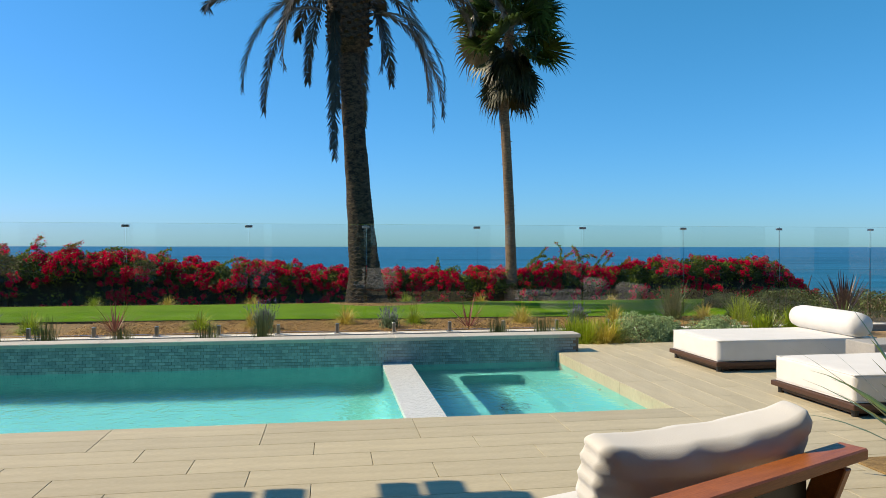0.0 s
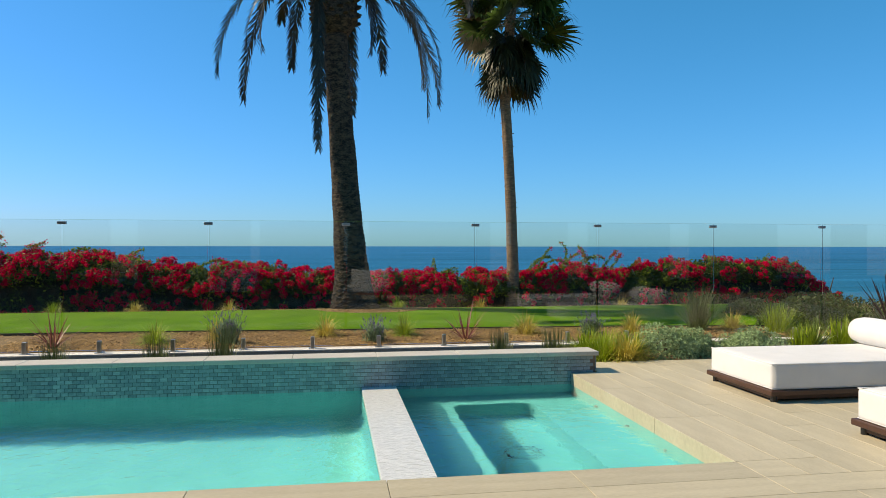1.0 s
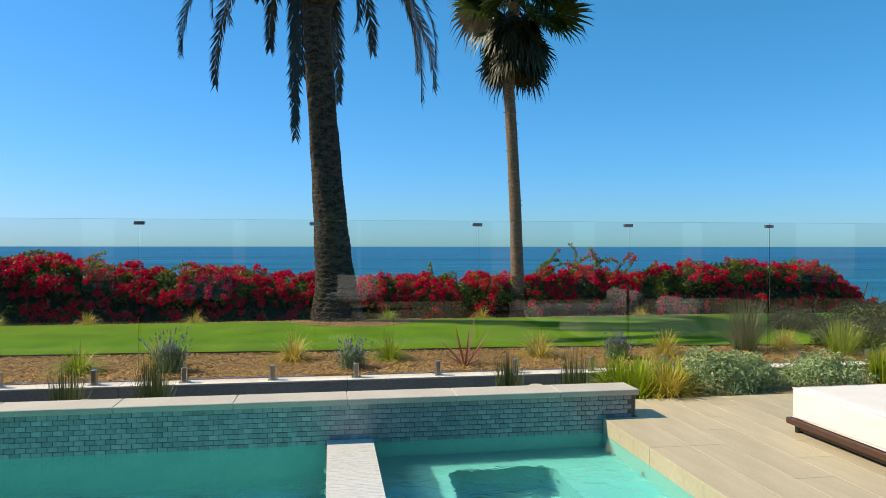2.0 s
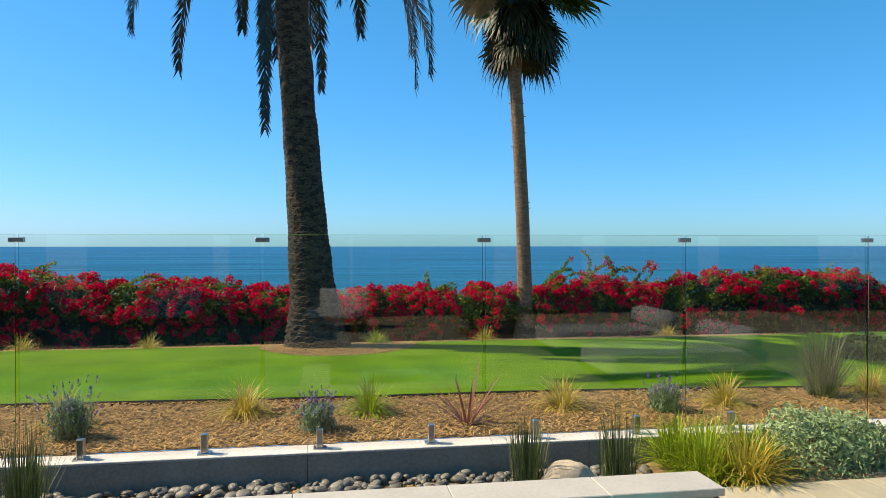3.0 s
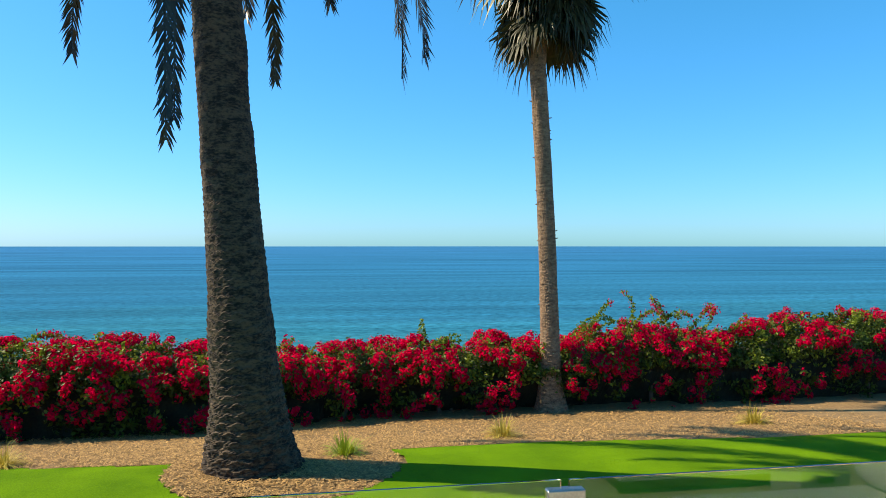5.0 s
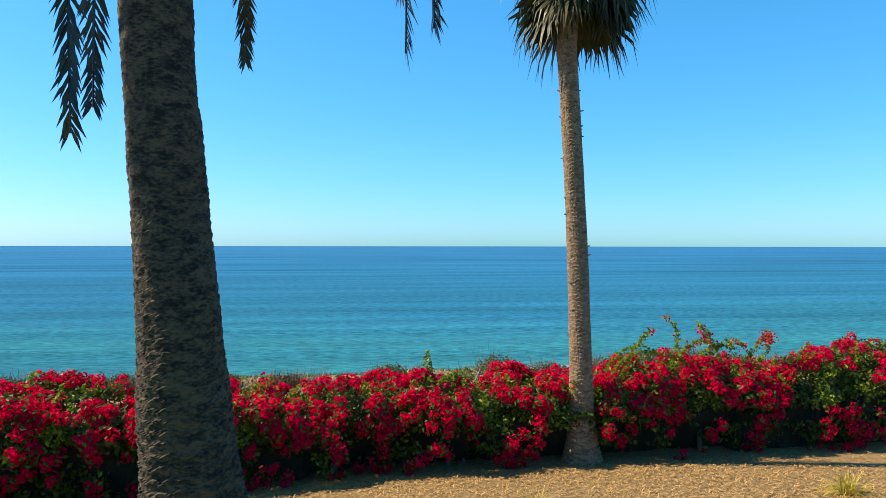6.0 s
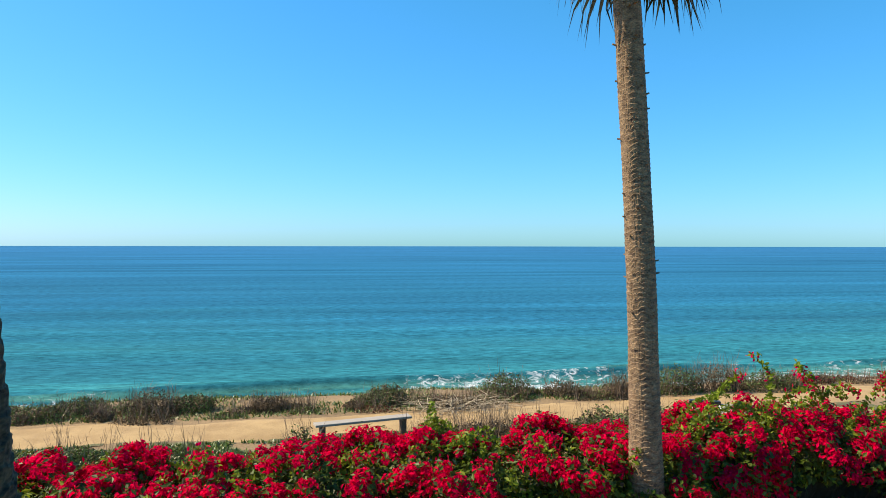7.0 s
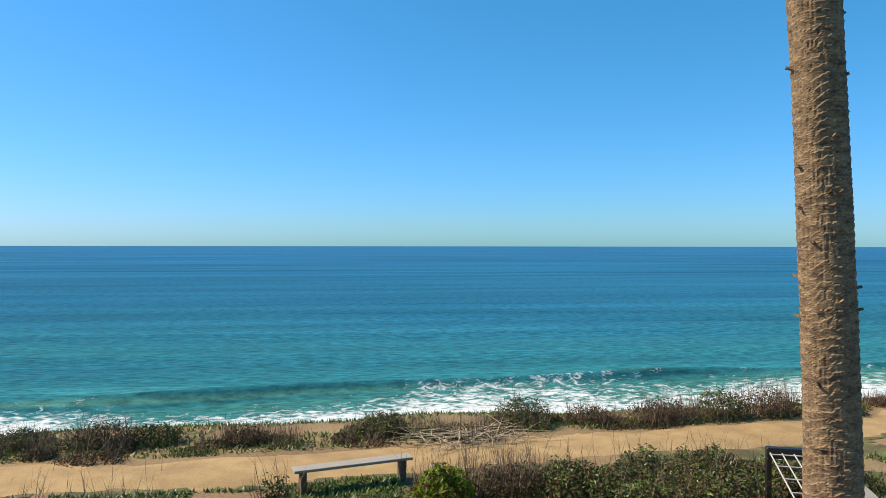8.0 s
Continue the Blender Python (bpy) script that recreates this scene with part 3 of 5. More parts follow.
def date_palm():
    t = thing("date_palm", "tall date palm with a thick ringed grey trunk", "palm tree", at=(0, 0, 0))
    top = PALM1 + Vector((-0.43, 0.12, 6.0))
    N, S = 620, 110
    pts = trunk_points(PALM1 - Vector((0, 0, 0.1)), top, N, -0.015)
    rad = []
    for i in range(N + 1):
        h = i / N * 6.2
        rad.append(0.252 + 0.205 * math.exp(-h / 1.6) + 0.11 * math.exp(-h / 0.3))

    def rough(i, k):
        """Overlapping leaf scars in staggered rows, on a lumpy column."""
        h, a = i / N * 6.2, k / S * 2 * math.pi
        c, sn = math.cos(a), math.sin(a)
        q = h * 11.5 + 0.5 * noise.noise((c * 1.5, sn * 1.5, h * 1.3))
        u = (a / (2 * math.pi) * 15 + 0.5 * (int(q) % 2) + 0.3 * noise.noise((int(q) * 1.7, 3, 0))) % 1.0
        q += 0.42 * (2 * abs(u - 0.5)) ** 2
        scar = q % 1.0
        low = math.exp(-h / 1.1)
        lump = 0.07 * noise.noise((c * 1.3, sn * 1.3, h * 1.4 + 5)) + 0.035 * noise.noise((c * 3, sn * 3, h * 3.6))
        lump += 0.05 * max(0.0, c) * (0.5 - smoothstep(3.70, 3.88, h))
        fray = noise.noise((c * 13, sn * 13, h * 34))
        return 1 + lump + (0.026 + 0.06 * low) * (scar ** 1.5 - 0.4) + (0.014 + 0.02 * low) * fray
    part("trunk", tube(pts, rad, S, wob=rough), M["trunk_date"], t)
    # swollen head of old leaf bases
    head = trunk_points(top - Vector((0, 0, 0.05)), top + Vector((-0.05, 0, 1.75)), 20)
    hr = [0.30 + 0.20 * min(1.0, i / 3) for i in range(21)]
    part("head", tube(head, hr, 30, wob=lambda i, k: 1 + 0.05 * noise.noise((k * 0.9, i * 0.9, 0))), M["trunk_date"], t)
    r = rng(11)
    for i in range(150):        # cut stubs in spirals
        bv, bf = [], []
        a, z = i * 2.399, 0.15 + 1.5 * i / 150
        rr = 0.49
        c = top + Vector((rr * math.cos(a), rr * math.sin(a), z))
        o = Vector((math.cos(a), math.sin(a), 0))
        s = Vector((-o.y, o.x, 0))
        k = len(bv)
        w, h, d = r.uniform(0.05, 0.08), r.uniform(0.06, 0.10), r.uniform(0.05, 0.10)
        e = c + o * d + Vector((0, 0, 0.05))
        bv += [c - s * w - o * .05, c + s * w - o * .05, c + Vector((0, 0, h)) - o * .05, e - s * w * .7, e + s * w * .7, e + Vector((0, 0, h * 0.5))]
        bf += [(k + 3, k + 4, k + 5), (k, k + 1, k + 4, k + 3), (k + 1, k + 2, k + 5, k + 4), (k + 2, k, k + 3, k + 5)]
        soup("leaf_base", bv, bf, M["trunk_date"], t)
    heart = top + Vector((-0.05, 0, 1.7))
    # drooping fronds: sideways, deeper or nearer, height of the tip
    hang = ((-3.3, 0.5, 7.1), (-2.45, 0.4, 5.15), (-2.15, 2.4, 5.0), (-1.45, -0.6, 5.5), (-0.22, 0.9, 4.9),
            (0.85, 0.3, 5.75), (2.12, 0.35, 4.35), (2.45, 0.9, 4.75), (2.2, 1.6, 5.3), (-2.9, -1.6, 6.4), (2.9, -1.0, 6.6), (-1.0, 2.6, 5.9), (1.3, 2.8, 6.0), (0.2, -2.9, 7.0), (0.35, 0.5, 5.0))
    for dx, dy, z in hang:
        tip = Vector((heart.x + dx, heart.y + dy, z))
        v, f = feather_frond(r, heart + Vector((r.uniform(-.15, .15), r.uniform(-.15, .15), r.uniform(-0.9, 0.1))), tip, r.uniform(0.5, 1.0))
        soup("frond", v, f, M["frond"], t)
    for sx, dx, dy, z in ((-0.3, -0.29, -0.55, 3.45), (-0.33, -0.35, 0.1, 3.75), (0.30, 0.52, 2.5, 4.75), (0.4, 2.3, -0.3, 5.0), (-0.4, -1.75, -0.4, 5.5)):
        v, f = feather_frond(r, heart + Vector((sx, -0.2, -0.9)), Vector((heart.x + dx, heart.y + dy, z)), 0.5, 0.34)
        soup("frond", v, f, M["frond"], t)
    for i in range(30):
        a = i * 2.399 + r.uniform(-0.2, 0.2)
        e = r.uniform(-0.1, 1.3)
        L = r.uniform(3.2, 4.2)
        tip = heart + Vector((math.cos(a) * L * math.cos(e * 0.6), math.sin(a) * L * math.cos(e * 0.6), L * math.sin(e) * 0.75 - 0.5))
        v, f = feather_frond(r, heart, tip, 1.3 + e)
        soup("frond", v, f, M["frond"], t)
    return t


def fan_leaf(r, at, way, size, limp):
    """One pleated fan blade with split, drooping tips, on a stalk."""
    way = way.normalized()
    side = way.cross(Vector((0, 0, 1)))
    side = side.normalized() if side.length > 0.1 else Vector((1, 0, 0))
    turn = r.normal(0, 0.75)
    side = (side * math.cos(turn) + side.cross(way) * math.sin(turn)).normalized()
    up = side.cross(way)
    st = size * r.uniform(0.7, 1.0)
    hub = at + way * st + Vector((0, 0, -0.12 * st))
    v, f = [], []
    k = 0
    v += [at - side * 0.018, at + side * 0.018, hub + side * 0.012, hub - side * 0.012, at + up * 0.02, hub + up * 0.014]
    f += [(0, 1, 2, 3), (1, 4, 5, 2), (4, 0, 3, 5)]
    n = 30
    for i in range(n):
        a = radians(-125 + 250 * i / (n - 1))
        d = way * math.cos(a) + side * math.sin(a) + up * (0.12 + 0.10 * (i % 2))
        d.normalize()
        le = size * (0.75 + 0.25 * math.cos(a)) * r.uniform(0.9, 1.05)
        w = 0.040 * size / 0.9
        cr = d.cross(up).normalized()
        m = hub + d * le * 0.52
        e = hub + d * le * 0.82 + Vector((0, 0, -limp * le * 0.14)) + Vector(r.normal(0, 0.02, 3))
        g = hub + d * le * 0.98 + Vector((0, 0, -limp * le * 0.42)) + Vector(r.normal(0, 0.03, 3))
        k = len(v)
        v += [hub, m - cr * w * 1.45, m + cr * w * 1.45, e - cr * w * 0.45, e + cr * w * 0.45, g]
        f += [(k, k + 1, k + 2), (k + 1, k + 3, k + 4, k + 2), (k + 3, k + 5, k + 4)]
    return v, f


def fan_palm():
    t = thing("fan_palm", "slender fan palm with a brown ringed trunk", "palm tree")
    top = PALM2 + Vector((-0.25, 0.05, 6.2))
    N = 760
    pts = trunk_points(PALM2 - Vector((0, 0, 0.1)), top, N, 0.05)
    rad = [0.14 + 0.05 * math.exp(-(i / N * 6.2) / 2.2) + 0.17 * math.exp(-(i / N * 6.2) / 0.35) for i in range(N + 1)]

    def rough(i, k):
        h, a = i / N * 6.2, k / 84 * 2 * math.pi
        c, sn = math.cos(a), math.sin(a)
        ring = (h * 19 + 0.9 * noise.noise((c * 1.6, sn * 1.6, h * 2.2)) + 0.35 * noise.noise((c * 5, sn * 5, h * 5))) % 1.0
        split = abs(noise.noise((c * 7, sn * 7, h * 2.6)))
        return 1 + 0.038 * (ring ** 2 - 0.4) - 0.03 * max(0.0, 0.12 - split) / 0.12 + 0.045 * noise.noise((c * 2, sn * 2, h * 2.3)) + 0.010 * noise.noise((c * 15, sn * 15, h * 22))
    part("trunk", tube(pts, rad, 84, wob=rough), M["trunk_fan"], t)
    r = rng(21)
    for i in range(70):         # broken leaf-stalk stubs
        bv, bf = [], []
        h, a = r.uniform(1.2, 6.0), r.uniform(0, 6.28)
        c = (PALM2 - Vector((0, 0, 0.1))).lerp(top, h / 6.3) + Vector((0.05 * math.sin(math.pi * h / 6.3), 0, 0))
        o = Vector((math.cos(a), math.sin(a), 0.25)).normalized()
        s = Vector((-o.y, o.x, 0))
        k = len(bv)
        w, d = r.uniform(0.008, 0.018), r.uniform(0.165, 0.20)
        p, q = c + o * 0.13, c + o * d
        bv += [p - s * w, p + s * w, q + s * w, q - s * w, p + Vector((0, 0, .02)), q + Vector((0, 0, .015))]
        bf += [(k, k + 1, k + 2, k + 3), (k + 1, k + 4, k + 5, k + 2), (k + 4, k, k + 3, k + 5), (k + 3, k + 2, k + 5)]
        soup("leaf_stub", bv, bf, M["trunk_fan"], t)
    part("crown_stem", tube(trunk_points(top - Vector((0, 0, .2)), top + Vector((0.22, 0, 3.2)), 8), [0.15] * 9, 12), M["trunk_fan"], t)
    for i in range(78):
        q = i / 78
        a = i * 2.399
        z = 1.95 + 1.8 * q
        e = -0.35 + 1.6 * q + r.uniform(-0.15, 0.15)
        at = top + Vector((0.16 + 0.12 * math.cos(a), 0.12 * math.sin(a), z))
        way = Vector((math.cos(a) * math.cos(e), math.sin(a) * math.cos(e), math.sin(e)))
        dead = q < 0.55 and math.cos(a - 2.9) > 0.93
        v, f = fan_leaf(r, at, way, r.uniform(0.85, 1.10), r.uniform(0.25, 1.0))
        soup("fan_leaf", v, f, M["fan_dead"] if dead else M["fan"], t, "dry straw-coloured leaf" if dead else "")
    for i in range(70):         # skirt of darker olive leaves that hang at the neck
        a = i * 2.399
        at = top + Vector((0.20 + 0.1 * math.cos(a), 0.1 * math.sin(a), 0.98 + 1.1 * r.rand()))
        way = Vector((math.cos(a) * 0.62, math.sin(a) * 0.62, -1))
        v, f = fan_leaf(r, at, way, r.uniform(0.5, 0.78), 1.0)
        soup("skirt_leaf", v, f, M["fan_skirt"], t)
    return t


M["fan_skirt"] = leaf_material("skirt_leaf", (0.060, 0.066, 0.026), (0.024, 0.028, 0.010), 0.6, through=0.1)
date_palm()
fan_palm()

# ---- bougainvillea ----


def hedge_line(x):
    return 15.50 + 0.03 * x - 0.75 * smoothstep(-0.5, -4.0, x)


def hedge_top(x):
    h = 0.54 + 0.16 * noise.noise((x * 0.9, 1, 1)) + 0.1 * noise.noise((x * 2.3, 4, 1))
    h += 0.14 * smoothstep(2.5, 4.2, x) + 0.28 * smoothstep(-2.0, -5.0, x) + 0.32 * smoothstep(-6, -9.0, x) + 0.26 * smoothstep(6.5, 8.2, x) - 1.0 * smoothstep(11.2, 13.2, x)
    return h


# long arching runners: place, lean, rise, length in steps, sag, bloom at the tip
RUNNERS = ((-12.2, 14.4, 0.9, 0.5, 34, 0.03, 0.8), (-11.2, 14.5, 0.8, 0.9, 36, 0.05, 0.9), (-10.2, 14.5, 0.6, 0.9, 30, 0.05, 0.8), (-9.3, 14.5, 0.9, 0.8, 38, 0.06, 0.1),
           (-8.1, 14.6, 0.9, 0.5, 34, 0.04, 0.5), (-6.0, 14.7, 0.9, 0.6, 34, 0.04, 0.8), (-2.2, 15.1, 0.5, 0.9, 18, 0.05, 0.6), (0.35, 15.9, 0.0, 1.0, 24, 0.01, 0.0),
           (0.45, 15.6, 0.7, 0.7, 30, 0.06, 0.0), (3.0, 15.4, 0.55, 0.9, 48, 0.045, 0.0), (3.4, 15.5, 0.6, 1.0, 52, 0.05, 0.2), (4.1, 15.4, 0.5, 1.0, 40, 0.05, 0.3),
           (4.6, 15.6, 0.7, 0.9, 44, 0.06, 0.2), (5.0, 15.5, -0.4, 1.0, 36, 0.05, 0.4), (5.5, 15.5, 0.5, 0.9, 34, 0.04, 0.9), (6.1, 15.5, 0.6, 0.8, 26, 0.04, 0.9), (10.6, 15.6, 0.9, 0.1, 50, 0.05, 0.9))
# near-black tone that stands for the shade between the leaves
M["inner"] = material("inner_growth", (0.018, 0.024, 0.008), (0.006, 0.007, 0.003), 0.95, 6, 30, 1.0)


def bougainvillea(x0, x1, seed):
    t = thing("bougainvillea", "dense bougainvillea hedge covered in crimson bracts", "shrub", group="bougainvillea hedge")
    r = rng(seed)
    lv, lf, bv, bf, sv, sf = [], [], [], [], [], []

    def leaf(v, f, p, nrm, s):
        a = nrm.orthogonal().normalized()
        b = nrm.cross(a)
        w = r.uniform(0, 6.28)
        u = a * math.cos(w) + b * math.sin(w)
        q = nrm.cross(u)
        k = len(v)
        v += [p - u * s, p + q * s * 0.55 + nrm * s * 0.15, p + u * s, p - q * s * 0.55 + nrm * s * 0.15]
        f += [(k, k + 1, k + 2), (k, k + 2, k + 3)]

    def surface(x):
        """A point of the hedge's skin and its outward normal."""
        c, h = hedge_line(x), hedge_top(x)
        g = ground_z(x, c)
        H = h - g
        a = r.uniform(-0.75, math.pi + 0.3)
        dep = 0.80 + 0.16 * noise.noise((x * 1.3, a * 1.5, seed))
        ca, sa = math.cos(a), math.sin(a)
        y = c - dep * math.copysign(abs(ca) ** 0.55, ca)
        z = g + H * 0.42 + (H * 0.58) * math.copysign(abs(sa) ** 0.6, sa) if sa > 0 else g + H * 0.42 + H * 0.42 * sa * 1.35
        lump = 0.22 * noise.noise((x * 1.9, y * 1.9, z * 1.9)) + 0.12 * noise.noise((x * 5, y * 5, z * 5))
        n = Vector((r.normal(0, 0.3), -ca, sa + 0.2)).normalized()
        return Vector((x, y, z)) + n * lump, n
    # the hedge's core: a solid sheet, coloured dark for the shade inside
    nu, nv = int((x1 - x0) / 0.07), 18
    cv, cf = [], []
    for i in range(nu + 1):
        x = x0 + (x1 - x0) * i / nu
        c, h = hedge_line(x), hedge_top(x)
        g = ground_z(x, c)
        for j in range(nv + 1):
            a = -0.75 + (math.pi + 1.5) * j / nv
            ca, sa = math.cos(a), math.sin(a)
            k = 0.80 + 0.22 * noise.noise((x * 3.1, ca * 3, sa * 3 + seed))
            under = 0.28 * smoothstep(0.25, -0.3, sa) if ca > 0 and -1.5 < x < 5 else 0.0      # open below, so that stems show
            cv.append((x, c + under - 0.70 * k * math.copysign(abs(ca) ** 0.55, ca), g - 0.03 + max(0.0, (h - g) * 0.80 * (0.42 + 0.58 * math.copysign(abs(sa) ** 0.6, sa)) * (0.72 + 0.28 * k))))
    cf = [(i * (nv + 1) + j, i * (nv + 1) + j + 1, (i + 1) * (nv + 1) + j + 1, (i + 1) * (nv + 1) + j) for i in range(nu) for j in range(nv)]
    soup("inner_growth", cv, cf, M["inner"], t, "solid core sheet, coloured dark for the shade inside")
    n = int((x1 - x0) * 3600)
    for i in range(n):
        p, nr = surface(r.uniform(x0, x1))
        low = p.z - ground_z(p.x, p.y) < 0.62 * (hedge_top(p.x) - ground_z(p.x, p.y))
        if low and (r.rand() < 0.45 or noise.noise((p.x * 2.1, p.z * 2.6, seed + 9)) < -0.05):
            continue            # gaps that show the dark core
        if -1.5 < p.x < 5 and p.y < hedge_line(p.x) and p.z - ground_z(p.x, p.y) < 0.20 + 0.2 * noise.noise((p.x * 2, 0, seed)):
            continue            # clear space above the soil
        p = p - nr * abs(r.normal(0, 0.16))
        fresh = nr.z > 0.1 and r.rand() < 0.55 * smoothstep(-0.1, 0.35, noise.noise((p.x * 1.7, p.z * 2.2, seed + 20)))
        leaf(*((sv, sf) if fresh else (lv, lf)), p, (nr + Vector(r.normal(0, 0.6, 3))).normalized(), r.uniform(0.028, 0.052))
    clumps = int((x1 - x0) * 330)
    for i in range(clumps):
        p, nr = surface(r.uniform(x0, x1))
        if p.z < ground_z(p.x, p.y) + 0.45 and r.rand() < 0.6:
            continue
        if noise.noise((p.x * 1.1, p.z * 1.4, seed + 3)) < (-0.27 if p.x < 2.5 else -0.15):
            continue
        if noise.noise((p.x * 3.2, p.y * 3.2, p.z * 3.2 + seed)) < -0.14:
            continue
        if 6.6 < p.x < 11.2 and r.rand() < 0.40:
            continue            # bracts thinned to imitate the shade on this stretch
        rad = r.uniform(0.04, 0.125)
        for j in range(5):     # leaves that stand among the bracts
            d = Vector(r.normal(0, 1, 3)).normalized()
            leaf(lv, lf, p + d * rad * 1.1 + nr * 0.08, (d + nr).normalized(), r.uniform(0.026, 0.045))
        for j in range(int(62 * (rad / 0.12) ** 1.7)):
            d = Vector(r.normal(0, 1, 3)).normalized()
            d = (d + nr * 0.5).normalized()
            leaf(bv, bf, p + d * rad * r.uniform(0.5, 1.0) + nr * 0.06, (d + Vector(r.normal(0, 0.4, 3))).normalized(), r.uniform(0.019, 0.036))
    def shoot(p, d, steps, sag, bloom):
        """A long leafy runner; its tip may carry bracts."""
        tv, tf = [], []
        for j in range(steps):
            q = p + d * 0.020
            d = (d + Vector((r.normal(0, 0.06), r.normal(0, 0.06), -sag * (0.2 + 0.8 * j / steps)))).normalized()
            for n_ in range(3 if j > 6 else 2):
                leaf(sv, sf, q + Vector(r.normal(0, 0.022, 3)), Vector(r.normal(0, 1, 3)).normalized(), r.uniform(0.020, 0.042))
            if bloom and j > steps * 0.55 and r.rand() < bloom * (j / steps) ** 2:
                for n_ in range(8):
                    leaf(bv, bf, q + Vector(r.normal(0, 0.042, 3)), Vector(r.normal(0, 1, 3)).normalized(), r.uniform(0.018, 0.032))
            p = q
    for i in range(int((x1 - x0) * 11)):      # short shoots all along the top
        x = r.uniform(x0, x1)
        p = Vector((x, hedge_line(x) + r.uniform(-0.7, 0.6), hedge_top(x) - 0.12))
        d = Vector((r.uniform(-0.9, 0.9), r.uniform(-0.5, 0.3), 1)).normalized()
        shoot(p, d, int(r.uniform(6, 18)), 0.06, 0.3 if r.rand() < 0.5 else 0.0)
    for x, y, dx, dz, steps, sag, bloom in RUNNERS:
        if x0 <= x < x1:
            for n_ in range(2):
                e = r.normal(0, 0.07, 3)
                shoot(Vector((x + e[0], y + e[1], hedge_top(x) + 0.02)), Vector((dx + e[2], -0.1 + e[0], dz)).normalized(), int(steps * r.uniform(0.9, 1.2)), sag, bloom)
    soup("shoot", sv, sf, M["bshoot"], t, "pale green leafy runners", kind="stuff")
    soup("foliage", lv, lf, M["bleaf"], t, "dark green leaves", kind="stuff")
    soup("blossom", bv, bf, M["bract"], t, "crimson papery bracts", kind="stuff")
    for i in range(max(3, int((x1 - x0) * 1.6))):      # gnarled stems that fork below the leaves
        x = r.uniform(x0, x1)
        c = hedge_line(x) - r.uniform(0.15, 0.55)
        b = Vector((x, c, ground_z(x, c) - 0.05))
        fork = b + Vector((r.normal(0, 0.08), r.uniform(0, 0.1), r.uniform(0.15, 0.4)))
        bm = tube([b, b.lerp(fork, 0.5) + Vector(r.normal(0, .02, 3)), fork], [0.05, 0.040, 0.036], 7)
        me = bpy.data.meshes.new("limb")
        for k in range(3):
            top = fork + Vector((r.uniform(-0.5, 0.5), r.uniform(-0.1, 0.4), r.uniform(0.5, 0.8)))
            limb = tube([fork, fork.lerp(top, 0.5) + Vector(r.normal(0, .07, 3)), top], [0.032, 0.024, 0.012], 6)
            limb.to_mesh(me)
            limb.free()
            bm.from_mesh(me)
        bpy.data.meshes.remove(me)
        part("stem", bm, M["stem"], t)
    return t


edges = [-14.5, -11.6, -9.2, -7.0, -5.0, -3.0, -1.0, 1.0, 3.2, 5.4, 7.6, 9.6, 11.4, 13.2]
for i, (a, b) in enumerate(zip(edges, edges[1:])):
    bougainvillea(a, b, 40 + i)

# ---- daybeds ----


def cushion(x0, x1, y0, y1, z0, z1, puff=0.02, n=14, seed=0, rad=None):
    """A soft block: rounded, slightly crowned, with small dents."""
    bm = bmesh.new()
    bmesh.ops.create_cube(bm, size=1.0)
    bmesh.ops.subdivide_edges(bm, edges=bm.edges[:], cuts=n, use_grid_fill=True)
    sx, sy, sz = x1 - x0, y1 - y0, z1 - z0
    rad = rad or min(sx, sy, sz) * 0.28
    for v in bm.verts:
        p = Vector((v.co.x * sx, v.co.y * sy, v.co.z * sz))
        c = Vector((max(-sx / 2 + rad, min(sx / 2 - rad, p.x)), max(-sy / 2 + rad, min(sy / 2 - rad, p.y)), max(-sz / 2 + rad, min(sz / 2 - rad, p.z))))
        d = p - c
        if d.length > 1e-6:
            p = c + d.normalized() * min(d.length, rad)
        u, w = v.co.x * 2, v.co.y * 2
        p.z += puff * (1 - u ** 4) * (1 - w ** 4) * (1 if v.co.z > 0 else 0)
        p += Vector((1, 1, 1)) * 0.006 * noise.noise((p.x * 4 + seed, p.y * 4, p.z * 5))
        v.co = p + Vector(((x0 + x1) / 2, (y0 + y1) / 2, (z0 + z1) / 2))
    return bm


def daybed(x, y, seed):
    t = thing("daybed", "white cushioned daybed on a dark wood platform", "daybed", at=(x, y, 0), group="poolside daybeds")
    L, W = 2.15, 1.14
    part("platform", box(0, L, 0, W, 0.065, 0.115, 0.006), M["darkwood"], t, "dark-stained wooden platform")
    part("base", box(0.06, L - 0.06, 0.06, W - 0.06, 0.02, 0.065, 0.004), M["darkwood"], t)
    for px, py in ((0.05, 0.05), (L - 0.09, 0.05), (0.05, W - 0.09), (L - 0.09, W - 0.09)):
        part("foot", tube([(px + 0.02, py + 0.02, 0), (px + 0.02, py + 0.02, 0.065)], [0.03, 0.03], 12), M["black"], t)
    part("mattress", cushion(0.03, L - 0.03, 0.03, W - 0.03, 0.115, 0.365, 0.010, n=24, seed=seed, rad=0.028), M["canvas"], t, "thick white canvas mattress", smooth=True)
    for z in (0.125, 0.358):
        a, b, c, d = 0.036, L - 0.036, 0.036, W - 0.036
        part("piping", tube([(a, c, z), (b, c, z), (b, d, z), (a, d, z), (a, c, z)], [0.005] * 5, 5, cap=False), M["canvas"], t)
    n = 13
    bp = [(1.88, -0.02 + (W + 0.04) * i / n, 0.365 + 0.150) for i in range(n + 1)]
    br = [0.132, 0.150] + [0.155] * (n - 3) + [0.150, 0.132]
    bol = part("bolster", tube(bp, br, 24, wob=lambda i, k: 1 + 0.02 * noise.noise((i * 0.7, k * 0.5, seed))), M["canvas"], t, "round white canvas bolster", smooth=True)
    return t


daybed(1.42, 1.54, 1)
daybed(1.42, -0.60, 7)


